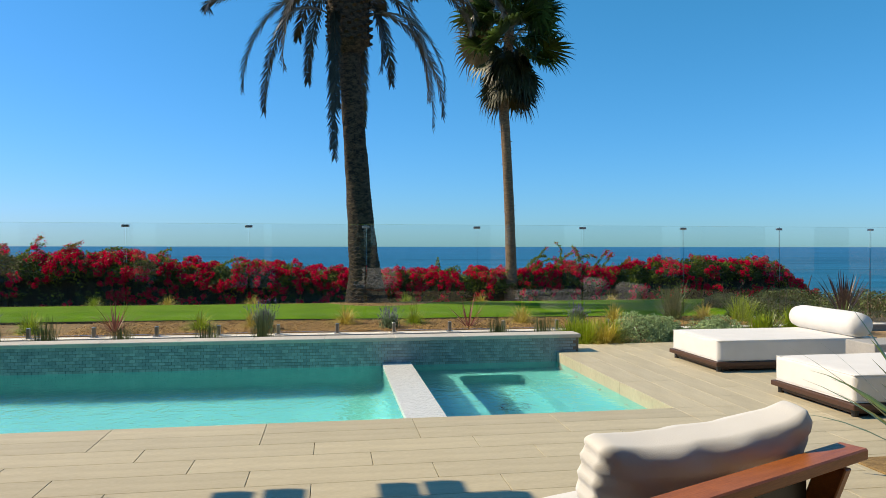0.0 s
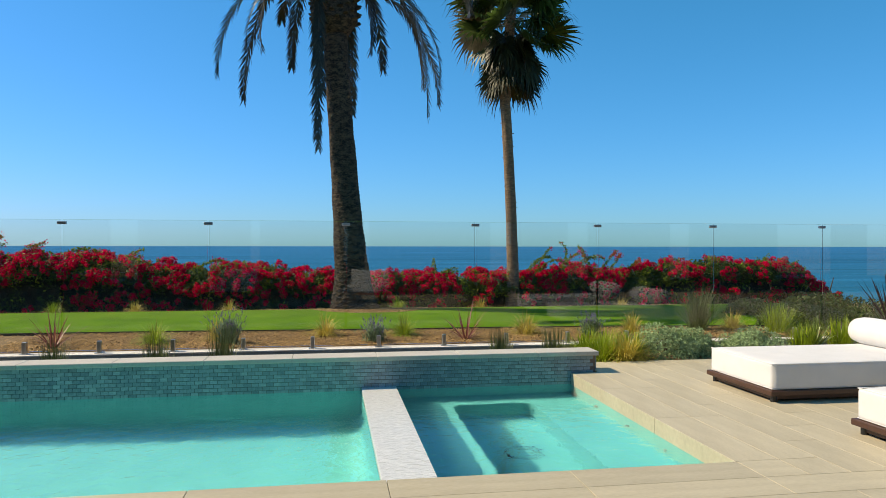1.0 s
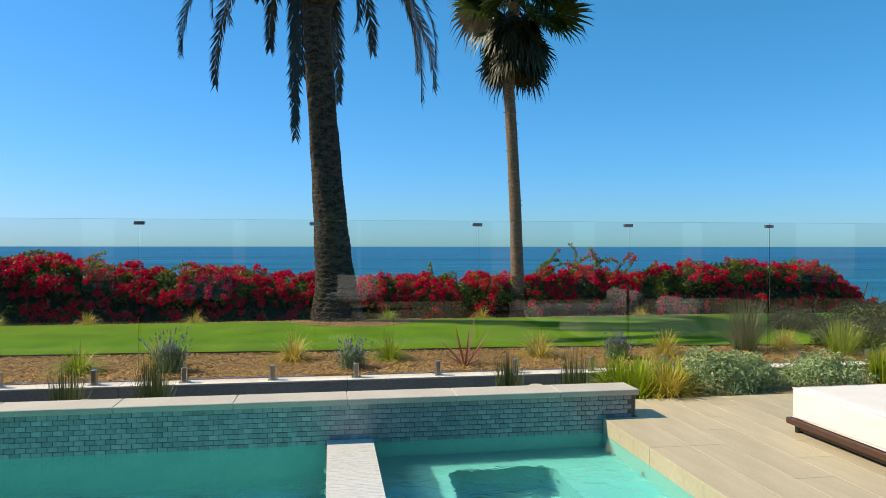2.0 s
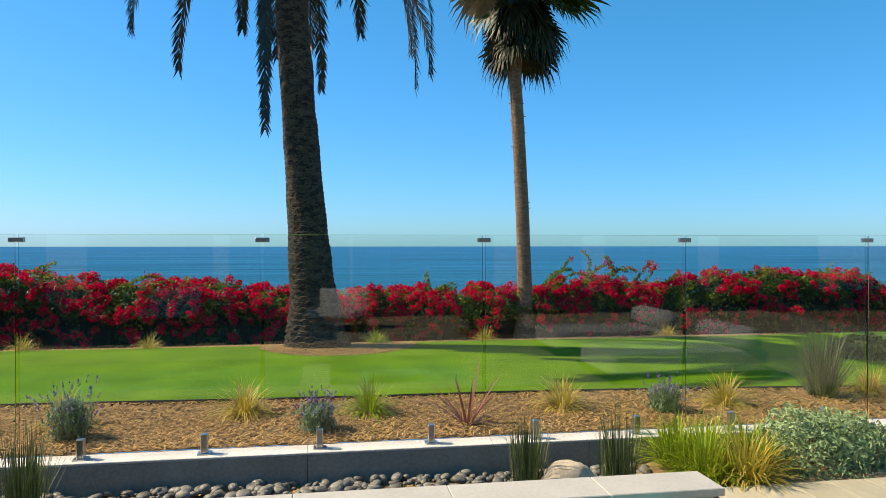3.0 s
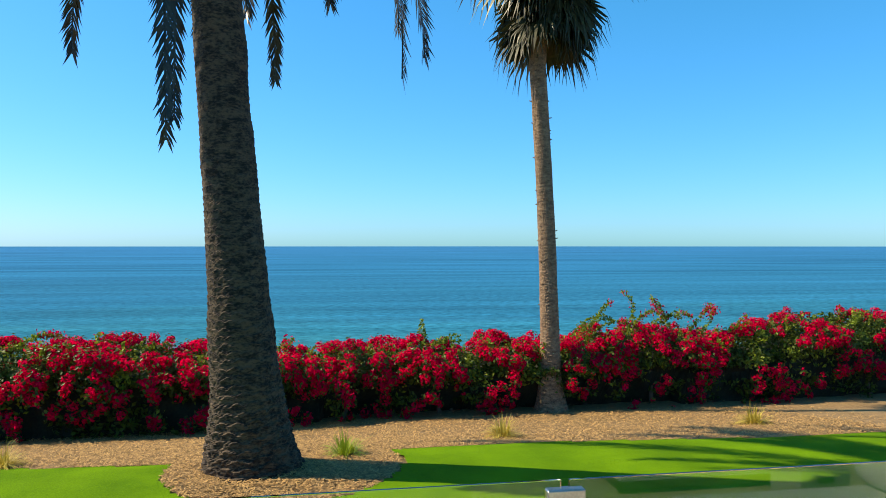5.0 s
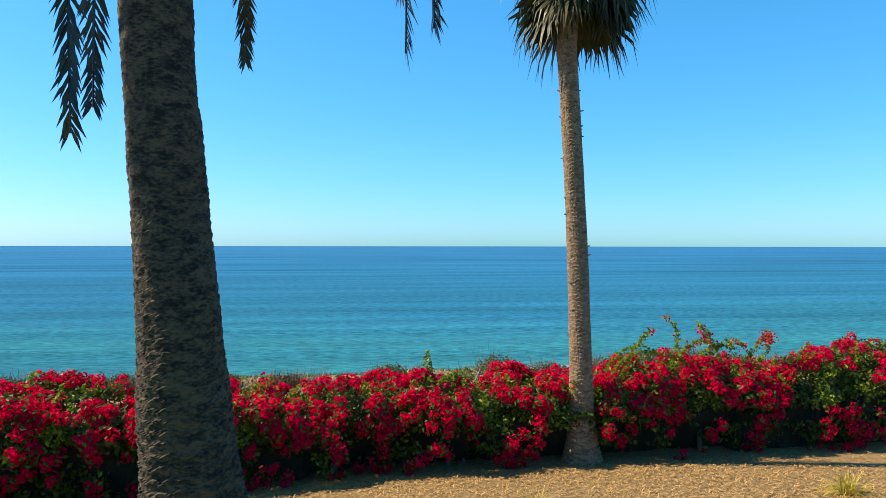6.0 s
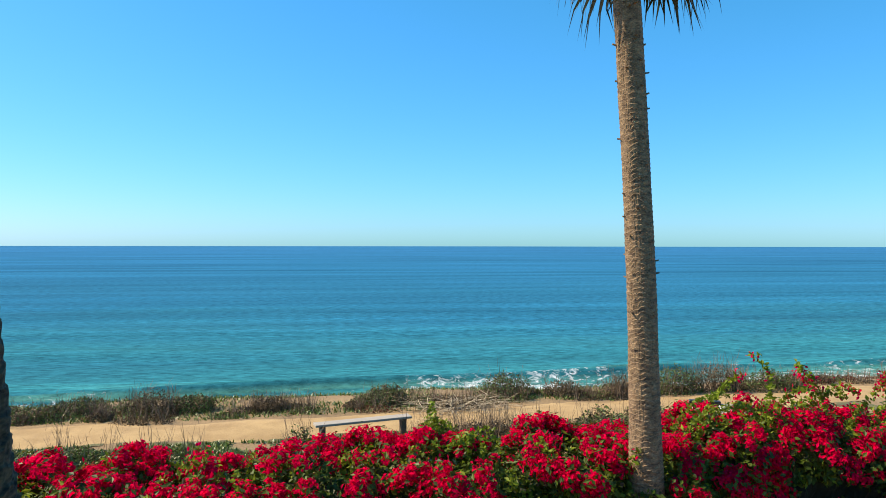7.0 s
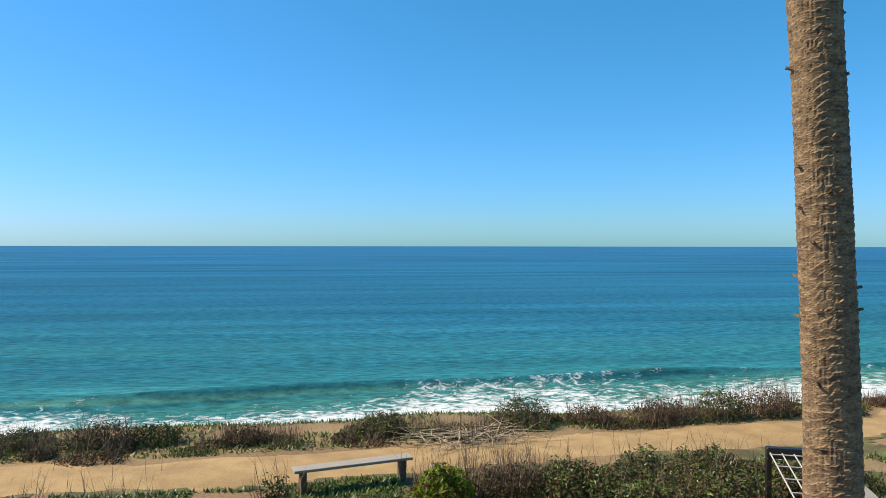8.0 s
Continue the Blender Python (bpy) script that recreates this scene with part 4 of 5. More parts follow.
def side_block(x, y):
    t = thing("side_table", "square grey concrete side table with a slot", "side table", at=(x, y, 0))
    bm = box(-0.25, 0.25, -0.22, 0.22, 0, 0.40, 0.01, 2)
    part("body", bm, M["greybox"], t)
    # black plate on the face stands in for the slot's shaded hollow
    part("slot", box(-0.08, 0.08, 0.2205, 0.224, 0.28, 0.33, 0.0), M["black"], t, "black plate for the dark of the hand slot")
    return t


side_block(3.1, 1.04)

# ---- grasses and garden plants ----


def strip(v, f, p, d, le, w, bend, seg=4, cup=0.0):
    """One arching blade from p towards d."""
    side = d.cross(Vector((0, 0, 1)))
    side = side.normalized() if side.length > 0.05 else Vector((1, 0, 0))
    k = len(v)
    q, dd = p.copy(), d.normalized()
    for i in range(seg + 1):
        t = i / seg
        ww = w * (1 - t ** 2.2) + 0.0004
        v.append(q - side * ww)
        v.append(q + side * ww)
        dd = (dd + Vector((0, 0, -bend / seg * (0.4 + t)))).normalized()
        q = q + dd * (le / seg)
    for i in range(seg):
        a = k + 2 * i
        f.append((a, a + 1, a + 3, a + 2))
    return q


M["sedge"] = leaf_material("golden_sedge", (0.60, 0.47, 0.09), (0.42, 0.34, 0.06), 0.5, 0.5, 0.3)
M["sedge_green"] = leaf_material("green_sedge", (0.36, 0.45, 0.03), (0.20, 0.29, 0.02), 0.5, 0.5, 0.3)
M["rush"] = leaf_material("rush", (0.13, 0.17, 0.06), (0.07, 0.10, 0.035), 0.5, 0.5, 0.15)
M["lav_leaf"] = leaf_material("lavender_leaf", (0.20, 0.31, 0.18), (0.12, 0.20, 0.11), 0.5, 0.7, 0.15)
M["lav_flower"] = leaf_material("lavender_flower", (0.14, 0.115, 0.28), (0.09, 0.07, 0.19), 0.5, 0.7, 0.15)
M["cordyline"] = leaf_material("cordyline_leaf", (0.30, 0.09, 0.08), (0.18, 0.06, 0.05), 0.5, 0.4, 0.2)
M["flax"] = leaf_material("dark_flax_leaf", (0.10, 0.045, 0.05), (0.06, 0.03, 0.03), 0.5, 0.4, 0.15)
M["strap"] = leaf_material("green_strap_leaf", (0.17, 0.24, 0.06), (0.10, 0.15, 0.03), 0.5, 0.35, 0.2)
M["silver"] = leaf_material("silver_leaf", (0.34, 0.46, 0.23), (0.19, 0.28, 0.12), 0.5, 0.7, 0.15)
M["shrub_green"] = leaf_material("shrub_leaf", (0.11, 0.16, 0.035), (0.06, 0.09, 0.02), 0.7, 0.5, 0.2)
M["shrub_brown"] = leaf_material("dry_shrub_leaf", (0.135, 0.09, 0.045), (0.07, 0.05, 0.024), 0.8, 0.8, 0.1)
M["twig"] = material("dry_twig", (0.24, 0.17, 0.11), (0.13, 0.09, 0.06), 0.9, 10, 60, 0.0, random=0.8)
M["straw"] = material("bleached_sticks", (0.50, 0.41, 0.27), (0.36, 0.29, 0.19), 0.9, 10, 60, 0.0, random=0.6)
M["mat"] = material("matted_growth", (0.15, 0.14, 0.05), (0.07, 0.06, 0.025), 0.9, 2.5, 22, 1.0, contrast=0.6)
M["rust"] = leaf_material("rusty_shrub_leaf", (0.20, 0.055, 0.03), (0.11, 0.035, 0.02), 0.7, 0.7, 0.2)
M["iceplant"] = leaf_material("ice_plant", (0.15, 0.215, 0.04), (0.06, 0.10, 0.022), 0.8, 0.4, 0.2)


def tuft(name, label, category, x, y, mat, seed, n=260, height=0.4, spread=0.9, width=0.004, bend=0.9, root=0.06, z=None, group=""):
    g = ground_z(x, y) if z is None else z
    t = thing(name, label, category, at=(x, y, g), group=group)
    r = rng(seed)
    v, f = [], []
    for i in range(n):
        a, s = r.uniform(0, 6.28), abs(r.normal(0, spread * 0.55))
        d = Vector((math.cos(a) * s, math.sin(a) * s, 1))
        strip(v, f, Vector((math.cos(a) * root * r.rand() * 1.4, math.sin(a) * root * r.rand() * 1.4, -0.01)), d, height * r.uniform(0.55, 1.15), width * r.uniform(0.7, 1.3), bend * r.uniform(0.5, 1.4))
    soup("foliage", v, f, mat, t, kind="stuff")
    return t


def lavender(x, y, seed, size=1.0):
    t = thing("lavender", "grey-green lavender bush with violet flower spikes", "lavender", at=(x, y, ground_z(x, y)), group="lavender in the bed")
    r = rng(seed)
    v, f, bv, bf = [], [], [], []
    for i in range(420):
        a, s = r.uniform(0, 6.28), abs(r.normal(0, 0.42))
        tip = strip(v, f, Vector((0.04 * math.cos(a), 0.04 * math.sin(a), 0)), Vector((math.cos(a) * s, math.sin(a) * s, 1)), size * r.uniform(0.12, 0.30), 0.004, 0.1)
        if i % 6 == 0:
            d = Vector((math.cos(a) * s, math.sin(a) * s, 1)).normalized()
            for j in range(5):
                p = tip + d * 0.012 * j
                strip(bv, bf, p, Vector((r.normal(0, 0.7), r.normal(0, 0.7), 1)), 0.022, 0.007, 0, 2)
        p = Vector((r.normal(0, 0.07), r.normal(0, 0.07), r.uniform(0.02, 0.25) * size))
        for j in range(4):
            strip(v, f, p, Vector(r.normal(0, 1, 3)) + Vector((0, 0, 0.8)), 0.06, 0.005, 0.1, 2)
    soup("foliage", v, f, M["lav_leaf"], t, kind="stuff")
    soup("blossom", bv, bf, M["lav_flower"], t, "violet flower spikes", kind="stuff")


def strap_plant(name, label, category, x, y, mat, seed, n=34, height=0.6, width=0.016, bend=0.5, spread=0.8, z=None):
    g = ground_z(x, y) if z is None else z
    t = thing(name, label, category, at=(x, y, g))
    r = rng(seed)
    for i in range(n):
        v, f = [], []
        a, s = i * 2.399, spread * (0.1 + 1.2 * i / n)
        strip(v, f, Vector((0.02 * math.cos(a), 0.02 * math.sin(a), 0)), Vector((math.cos(a) * s, math.sin(a) * s, 1)), height * r.uniform(0.75, 1.1), width * r.uniform(0.8, 1.2), bend * r.uniform(0.4, 1.5), 7)
        soup("leaf", v, f, mat, t)


def leafy_shrub(name, label, category, x, y, mat, seed, rx, ry, rz, n=1800, leaf=0.03, z=None, twigs=0, twig_h=0.6, mat2=None, share=0.0, group="", narrow=0.5, lean=0.0):
    """A mound of separate leaves on a branching base, with bare twigs."""
    g = ground_z(x, y) if z is None else z
    t = thing(name, label, category, at=(x, y, g), group=group)
    r = rng(seed)
    sets = {False: ([], []), True: ([], [])}
    for i in range(n):
        d = Vector(r.normal(0, 1, 3)).normalized()
        d.z = abs(d.z)
        q = (0.45 + 0.55 * r.rand() ** 0.5) * (1 + 0.30 * noise.noise((d.x * 2.5 + seed, d.y * 2.5, d.z * 2.5)))
        p = Vector((d.x * rx * q, d.y * ry * q, d.z * rz * q))
        nr = (d + Vector(r.normal(0, 0.7, 3))).normalized()
        a = nr.orthogonal().normalized()
        w = r.uniform(0, 6.28)
        u = a * math.cos(w) + nr.cross(a) * math.sin(w)
        s = nr.cross(u) * leaf * narrow
        u = u * leaf * r.uniform(0.7, 1.3)
        v, f = sets[r.rand() < share]
        k = len(v)
        v += [p - u, p + s + nr * leaf * 0.2, p + u, p - s + nr * leaf * 0.2]
        f += [(k, k + 1, k + 2), (k, k + 2, k + 3)]
    soup("foliage", *sets[False], mat, t, kind="stuff")
    if sets[True][0]:
        soup("dry_foliage", *sets[True], mat2, t, "dry brown leaves", kind="stuff")
    v, f = [], []
    for i in range(8 + twigs):
        a = r.uniform(0, 6.28)
        s = r.uniform(0.1, 0.8)
        b = Vector((r.uniform(-rx, rx) * 0.7, r.uniform(-ry, ry) * 0.7, 0)) if i >= 8 else Vector((0, 0, 0))
        d = Vector((math.cos(a) * s + lean, math.sin(a) * s, 1))
        h = (twig_h * r.uniform(0.5, 1.2)) if i >= 8 else rz * 0.8
        tip = strip(v, f, b, d, h, 0.007, r.uniform(-0.2, 0.3), 4)
        strip(v, f, b, Vector((d.y, -d.x, d.z)), h * 0.9, 0.006, r.uniform(-0.2, 0.3), 4)
        for j in range(3):
            strip(v, f, b.lerp(tip, 0.45 + 0.15 * j), d + Vector(r.normal(0, 0.6, 3)), h * 0.35, 0.004, 0.1, 2)
    soup("branching", v, f, M["twig"], t, "bare brown twigs", kind="stuff")
    return t


SEDGE = "arching golden sedge tuft in bark mulch"
for i, (x, y, h) in enumerate(((-2.73, 6.25, 0.36), (-1.55, 6.15, 0.36), (0.35, 6.05, 0.36), (2.0, 5.9, 0.36), (-5.05, 5.75, 0.36), (-4.25, 6.05, 0.34), (3.9, 6.2, 0.34), (-7.6, 5.8, 0.36), (-6.87, 11.7, 0.30), (-4.85, 11.45, 0.28), (-1.15, 11.2, 0.28), (0.9, 12.0, 0.28), (4.6, 12.2, 0.3), (-8.6, 11.9, 0.3))):
    tuft("sedge_tuft", SEDGE, "grass", x, y, M["sedge"] if i % 3 != 1 else M["sedge_green"], 100 + i, 520, h * 1.15, 3.0, 0.005, 2.4, group="sedge tufts")
for i, (x, y, s) in enumerate(((-4.05, 5.62, 1.3), (-2.02, 5.55, 0.95), (1.28, 5.75, 0.95), (-8.3, 5.7, 1.0))):
    lavender(x, y, 130 + i, s)
for i, (x, y) in enumerate(((-0.70, 5.60), (-6.3, 5.6))):
    strap_plant("cordyline", "spiky red-leaved cordyline in bark mulch", "cordyline", x, y, M["cordyline"], 140 + i, 24, 0.62, 0.011, 0.5, 1.35)
for i, (x, y, h) in enumerate(((-3.98, 4.55, 0.62), (-4.75, 4.55, 0.50), (-0.42, 4.62, 0.52), (0.28, 4.55, 0.56), (-6.9, 4.5, 0.6), (-7.6, 4.45, 0.55), (-5.9, 4.5, 0.5))):
    tuft("rush", "upright dark green rush among grey pebbles", "rush", x, y, M["rush"], 150 + i, 190, h, 0.34, 0.0035, 0.22, 0.10, group="rushes behind the pool")
tuft("sedge_tuft", "small green sedge tuft among grey pebbles", "grass", -1.45, 4.05, M["sedge_green"], 160, 150, 0.24, 0.9, 0.004, 0.8)
for i, (x, y) in enumerate(((0.85, 4.28), (1.12, 4.18), (0.80, 4.62), (1.30, 4.40), (1.05, 4.62))):
    tuft("sedge_mound", "lush yellow-green sedge mound beside the pool wall", "grass", x, y, M["sedge_green"] if i != 1 else M["sedge"], 170 + i, 420, 0.38, 1.4, 0.006, 1.6, 0.12, group="sedge mounds")
for i, (x, y, rx, rz) in enumerate(((1.85, 4.42, 0.52, 0.46), (3.15, 4.45, 0.50, 0.36), (2.3, 4.60, 0.35, 0.34))):
    leafy_shrub("silver_bush", "silvery artemisia bush beside the terrace", "shrub", x, y, M["silver"], 180 + i, rx, 0.42, rz, 3200, 0.026, narrow=0.35, group="silver bushes")
for i, (x, y, h) in enumerate(((3.25, 6.1, 0.75), (3.9, 4.45, 0.42), (4.6, 4.6, 0.5), (4.3, 5.6, 0.5))):
    tuft("meadow_grass", "tall green meadow grass at the bed's edge", "grass", x, y, M["rush"] if i == 0 else M["sedge_green"], 190 + i, 300, h, 0.75, 0.005, 0.7, 0.10)
strap_plant("flax", "dark bronze flax with sword leaves", "flax", 6.6, 5.9, M["flax"], 201, 44, 0.95, 0.022, 0.25, 0.6)
strap_plant("flax", "green flax with arching sword leaves", "flax", 5.6, 4.7, M["strap"], 202, 40, 0.6, 0.018, 0.5, 0.8)
strap_plant("flax", "green flax with arching sword leaves", "flax", 4.1, 4.5, M["strap"], 203, 40, 0.5, 0.016, 0.6, 0.8)
for i, (x, y, rx, rz) in enumerate(((5.2, 6.4, 0.7, 0.40), (6.3, 7.3, 0.9, 0.42), (7.6, 6.6, 1.0, 0.50), (7.4, 8.6, 1.0, 0.45), (5.6, 8.3, 0.5, 0.35))):
    leafy_shrub("garden_shrub", "dense dark green garden shrub in the bed", "shrub", x, y, M["shrub_green"], 210 + i, rx, rx * 0.8, rz, 2600, 0.034, twigs=6, group="garden shrubs")


# ---- bluff: path, brush, ice plant ----
def path_y(x):
    return 27.75 + 0.2 * math.sin(x * 0.35) + 0.12 * max(0.0, x - 3.0)


v, f = [], []
xs = axis((-40, 40, 130))
for x in xs:
    c = path_y(x)
    for j in range(9):
        y = c + (j / 8 - 0.5) * (2.35 + 0.7 * noise.noise((x * 0.5, 3, 0)) + 0.5 * noise.noise((x * 1.9, j // 4, 5)))
        v.append((x, y, ground_z(x, y) + 0.03 - 0.05 * abs(j / 4 - 1) ** 3))
f = [(i * 9 + j, (i + 1) * 9 + j, (i + 1) * 9 + j + 1, i * 9 + j + 1) for i in range(len(xs) - 1) for j in range(8)]
soup("path", v, f, M["sand"], label="bare sandy footpath along the bluff", kind="structure", smooth=True)
r = rng(300)
COAST = "dry brown and green coastal shrub on the bluff"
# the larger bushes along the edge: place, width, height, leafiness
for i, (x, y, rx, rz, green) in enumerate(((-9.6, 29.6, 1.3, 0.50, 1), (-8.2, 30.4, 0.9, 0.42, 1), (-6.1, 30.2, 0.95, 0.66, 0), (-5.0, 30.4, 0.8, 0.45, 1), (-2.6, 30.0, 0.7, 0.42, 0), (0.95, 30.1, 0.80, 0.62, 1),
                                          (4.9, 30.4, 0.95, 0.78, 1), (6.9, 30.5, 0.8, 0.50, 0), (9.1, 30.3, 1.1, 0.70, 0), (10.9, 30.2, 0.9, 0.85, 1), (12.3, 30.2, 1.0, 0.90, 0), (14.4, 30.3, 1.2, 0.7, 1), (-11.6, 30.1, 1.2, 0.5, 0), (-14.0, 30.2, 1.2, 0.5, 1))):
    leafy_shrub("coastal_shrub", "rounded green coastal bush at the bluff's edge" if green else "twiggy brown coastal bush at the bluff's edge", "shrub", x, y, M["shrub_green"] if green else M["shrub_brown"], 310 + i, rx, 0.6, rz,
                1700 if green else 900, 0.042, twigs=30 if green else 90, twig_h=rz * 1.15, mat2=M["shrub_brown"], share=0.35, group="coastal shrubs")
for i in range(96):             # low dry brush between path and edge, with gaps to the sea
    x = -19 + 42 * (i + r.uniform(-0.4, 0.4)) / 96
    if noise.noise((x * 0.55, 8, 2)) < -0.22:
        continue
    y = path_y(x) + 1.5 + r.uniform(-0.3, 1.3)
    kind = r.rand()
    rz = r.uniform(0.08, 0.24)
    leafy_shrub("coastal_shrub", COAST, "shrub", x, y, M["iceplant"] if kind < 0.3 else M["rust"] if kind < 0.45 else M["shrub_brown"], 330 + i, r.uniform(0.4, 0.9), 0.45, rz, int(250 + 1500 * rz), 0.038,
                twigs=int(r.uniform(15, 60)), twig_h=r.uniform(0.25, 0.62), mat2=M["shrub_brown"], share=0.4, group="coastal shrubs")
for i in range(16):             # brush on this side of the path
    x = (-9.5, -8, -6.4, 1.9, 2.9, 3.6, 4.4, 5.2, 6.1, 6.9, 7.6, 5.6, 6.6, 8.6, -4.3, 10.0)[i]
    y = (25.0, 24.6, 24.8, 25.2, 25.5, 25.4, 25.0, 24.6, 25.0, 24.4, 25.0, 23.2, 22.8, 24.2, 24.4, 24.4)[i]
    green = x > 4.2 or x < -3
    leafy_shrub("coastal_shrub", "low coastal shrub beside the footpath" if green else "bare brown brush beside the footpath", "shrub", x, y, M["iceplant"] if green else M["shrub_brown"], 360 + i, r.uniform(0.7, 1.1), 0.8, (r.uniform(0.6, 0.9) if x > 0 else r.uniform(0.25, 0.4)) if green else 0.5, 2600 if green else 700, 0.045,
                twigs=30 if green else 80, twig_h=0.95, mat2=M["shrub_brown"], share=0.5 if x > 0 else 0.2, group="coastal shrubs")
leafy_shrub("coastal_shrub", "green leafy bush beside the wooden bench", "shrub", 1.75, 24.6, M["bshoot"], 390, 0.65, 0.5, 0.98, 1900, 0.055, twigs=14, twig_h=1.1, mat2=M["rust"], share=0.15)
leafy_shrub("coastal_shrub", "spindly weed beside the wooden bench", "shrub", -1.5, 25.0, M["shrub_green"], 391, 0.38, 0.3, 0.78, 380, 0.045, twigs=22, twig_h=0.95, mat2=M["shrub_brown"], share=0.4)

v, f = [], []
r = rng(400)
for i in range(52000):          # succulent carpet
    x, y = r.uniform(-13, 13), r.uniform(17.2, 26.6)
    if r.rand() < 0.25:
        y = r.uniform(28.9, 33)
    elif r.rand() < 0.3:
        x, y = r.uniform(-9, 1), r.uniform(24.2, 26.6)
    if noise.noise((x * 0.45, y * 0.6, 7)) < -0.22 or abs(y - path_y(x)) < 1.2:
        continue
    p = Vector((x, y, ground_z(x, y)))
    strip(v, f, p, Vector((r.normal(0, 0.8), r.normal(0, 0.8), 1)), r.uniform(0.06, 0.17), 0.02, 0.3, 2)
mv, mf, ids = [], [], {}
for i in range(-80, 80):        # matted growth under the leaves
    for j in range(86, 166):
        x, y = i * 0.2, j * 0.2
        if noise.noise((x * 0.45, y * 0.6, 7)) < -0.20 or abs(y - path_y(x)) < 1.12 + 0.12 * noise.noise((x * 2, y, 0)) or y > 28.0:
            continue
        q = []
        for a, b in ((i, j), (i + 1, j), (i + 1, j + 1), (i, j + 1)):
            if (a, b) not in ids:
                ids[(a, b)] = len(mv)
                mv.append((a * 0.2 + 0.05 * noise.noise((a, b, 0.5)), b * 0.2 + 0.05 * noise.noise((a, b, 1.5)), ground_z(a * 0.2, b * 0.2) + 0.012 + 0.03 * noise.noise((a * 0.6, b * 0.6, 4))))
            q.append(ids[(a, b)])
        mf.append(q)
soup("ground_cover", mv, mf, M["mat"], label="matted dark green growth on the slope", kind="stuff", smooth=True)
soup("ice_plant", v, f, M["iceplant"], label="low green ice plant carpet on the slope", kind="stuff")
v, f = [], []
for i in range(260):            # heap of cut, bleached branches
    x, y = r.normal(3.1, 0.75), r.normal(29.0, 0.35)
    strip(v, f, Vector((x, y, ground_z(x, y) + r.uniform(0.02, 0.30))), Vector((r.normal(0, 1), r.normal(0, 0.5), r.normal(0, 0.12))), r.uniform(0.5, 1.3), 0.011, 0.12, 4)
soup("branch_pile", v, f, M["straw"], label="heap of bleached cut branches on the bluff", kind="stuff")


def bench():
    t = thing("bench", "weathered grey wooden plank bench beside the footpath", "bench", at=(0.05, 26.2, ground_z(0.05, 26.2)), turn=13)
    wood = material("weathered_wood", (0.42, 0.38, 0.33), (0.28, 0.25, 0.21), 0.9, 3, 30, 0.4, stretch=(1, 9, 9))
    part("seat", box(-1.28, 1.28, -0.17, 0.17, 0.44, 0.50, 0.008), wood, t)
    for x in (-1.08, 1.08):
        part("leg", box(x - 0.06, x + 0.06, -0.13, 0.13, -0.06, 0.44, 0.006), M["stem"], t)


bench()


def gate():
    t = thing("stair_gate", "dark stair head with a pale metal grid", "gate", at=(6.80, 21.3, ground_z(6.80, 21.3) - 0.02), turn=-22)
    part("wall", box(0.45, 0.85, -1.6, 1.0, -0.2, 0.98, 0.02), M["concrete"], t, "pale concrete side wall")
    part("lintel", box(-0.2, 0.45, 0.86, 1.0, 0.87, 1.05, 0.01), M["black"], t)
    part("post", box(-0.2, -0.12, 0.86, 1.0, -0.2, 0.87, 0.008), M["black"], t)
    for i in range(4):
        part("bar", tube([(-0.15 + 0.19 * i, -1.5, 0.62), (-0.15 + 0.19 * i, 0.9, 0.97)], [0.012] * 2, 6), M["curb"], t)
    for j in range(6):
        part("rung", tube([(-0.17, -1.4 + 0.44 * j, 0.64 + 0.064 * j), (0.46, -1.4 + 0.44 * j, 0.64 + 0.064 * j)], [0.012] * 2, 6), M["curb"], t)


gate()

# ---- lounge furniture on the terrace ----


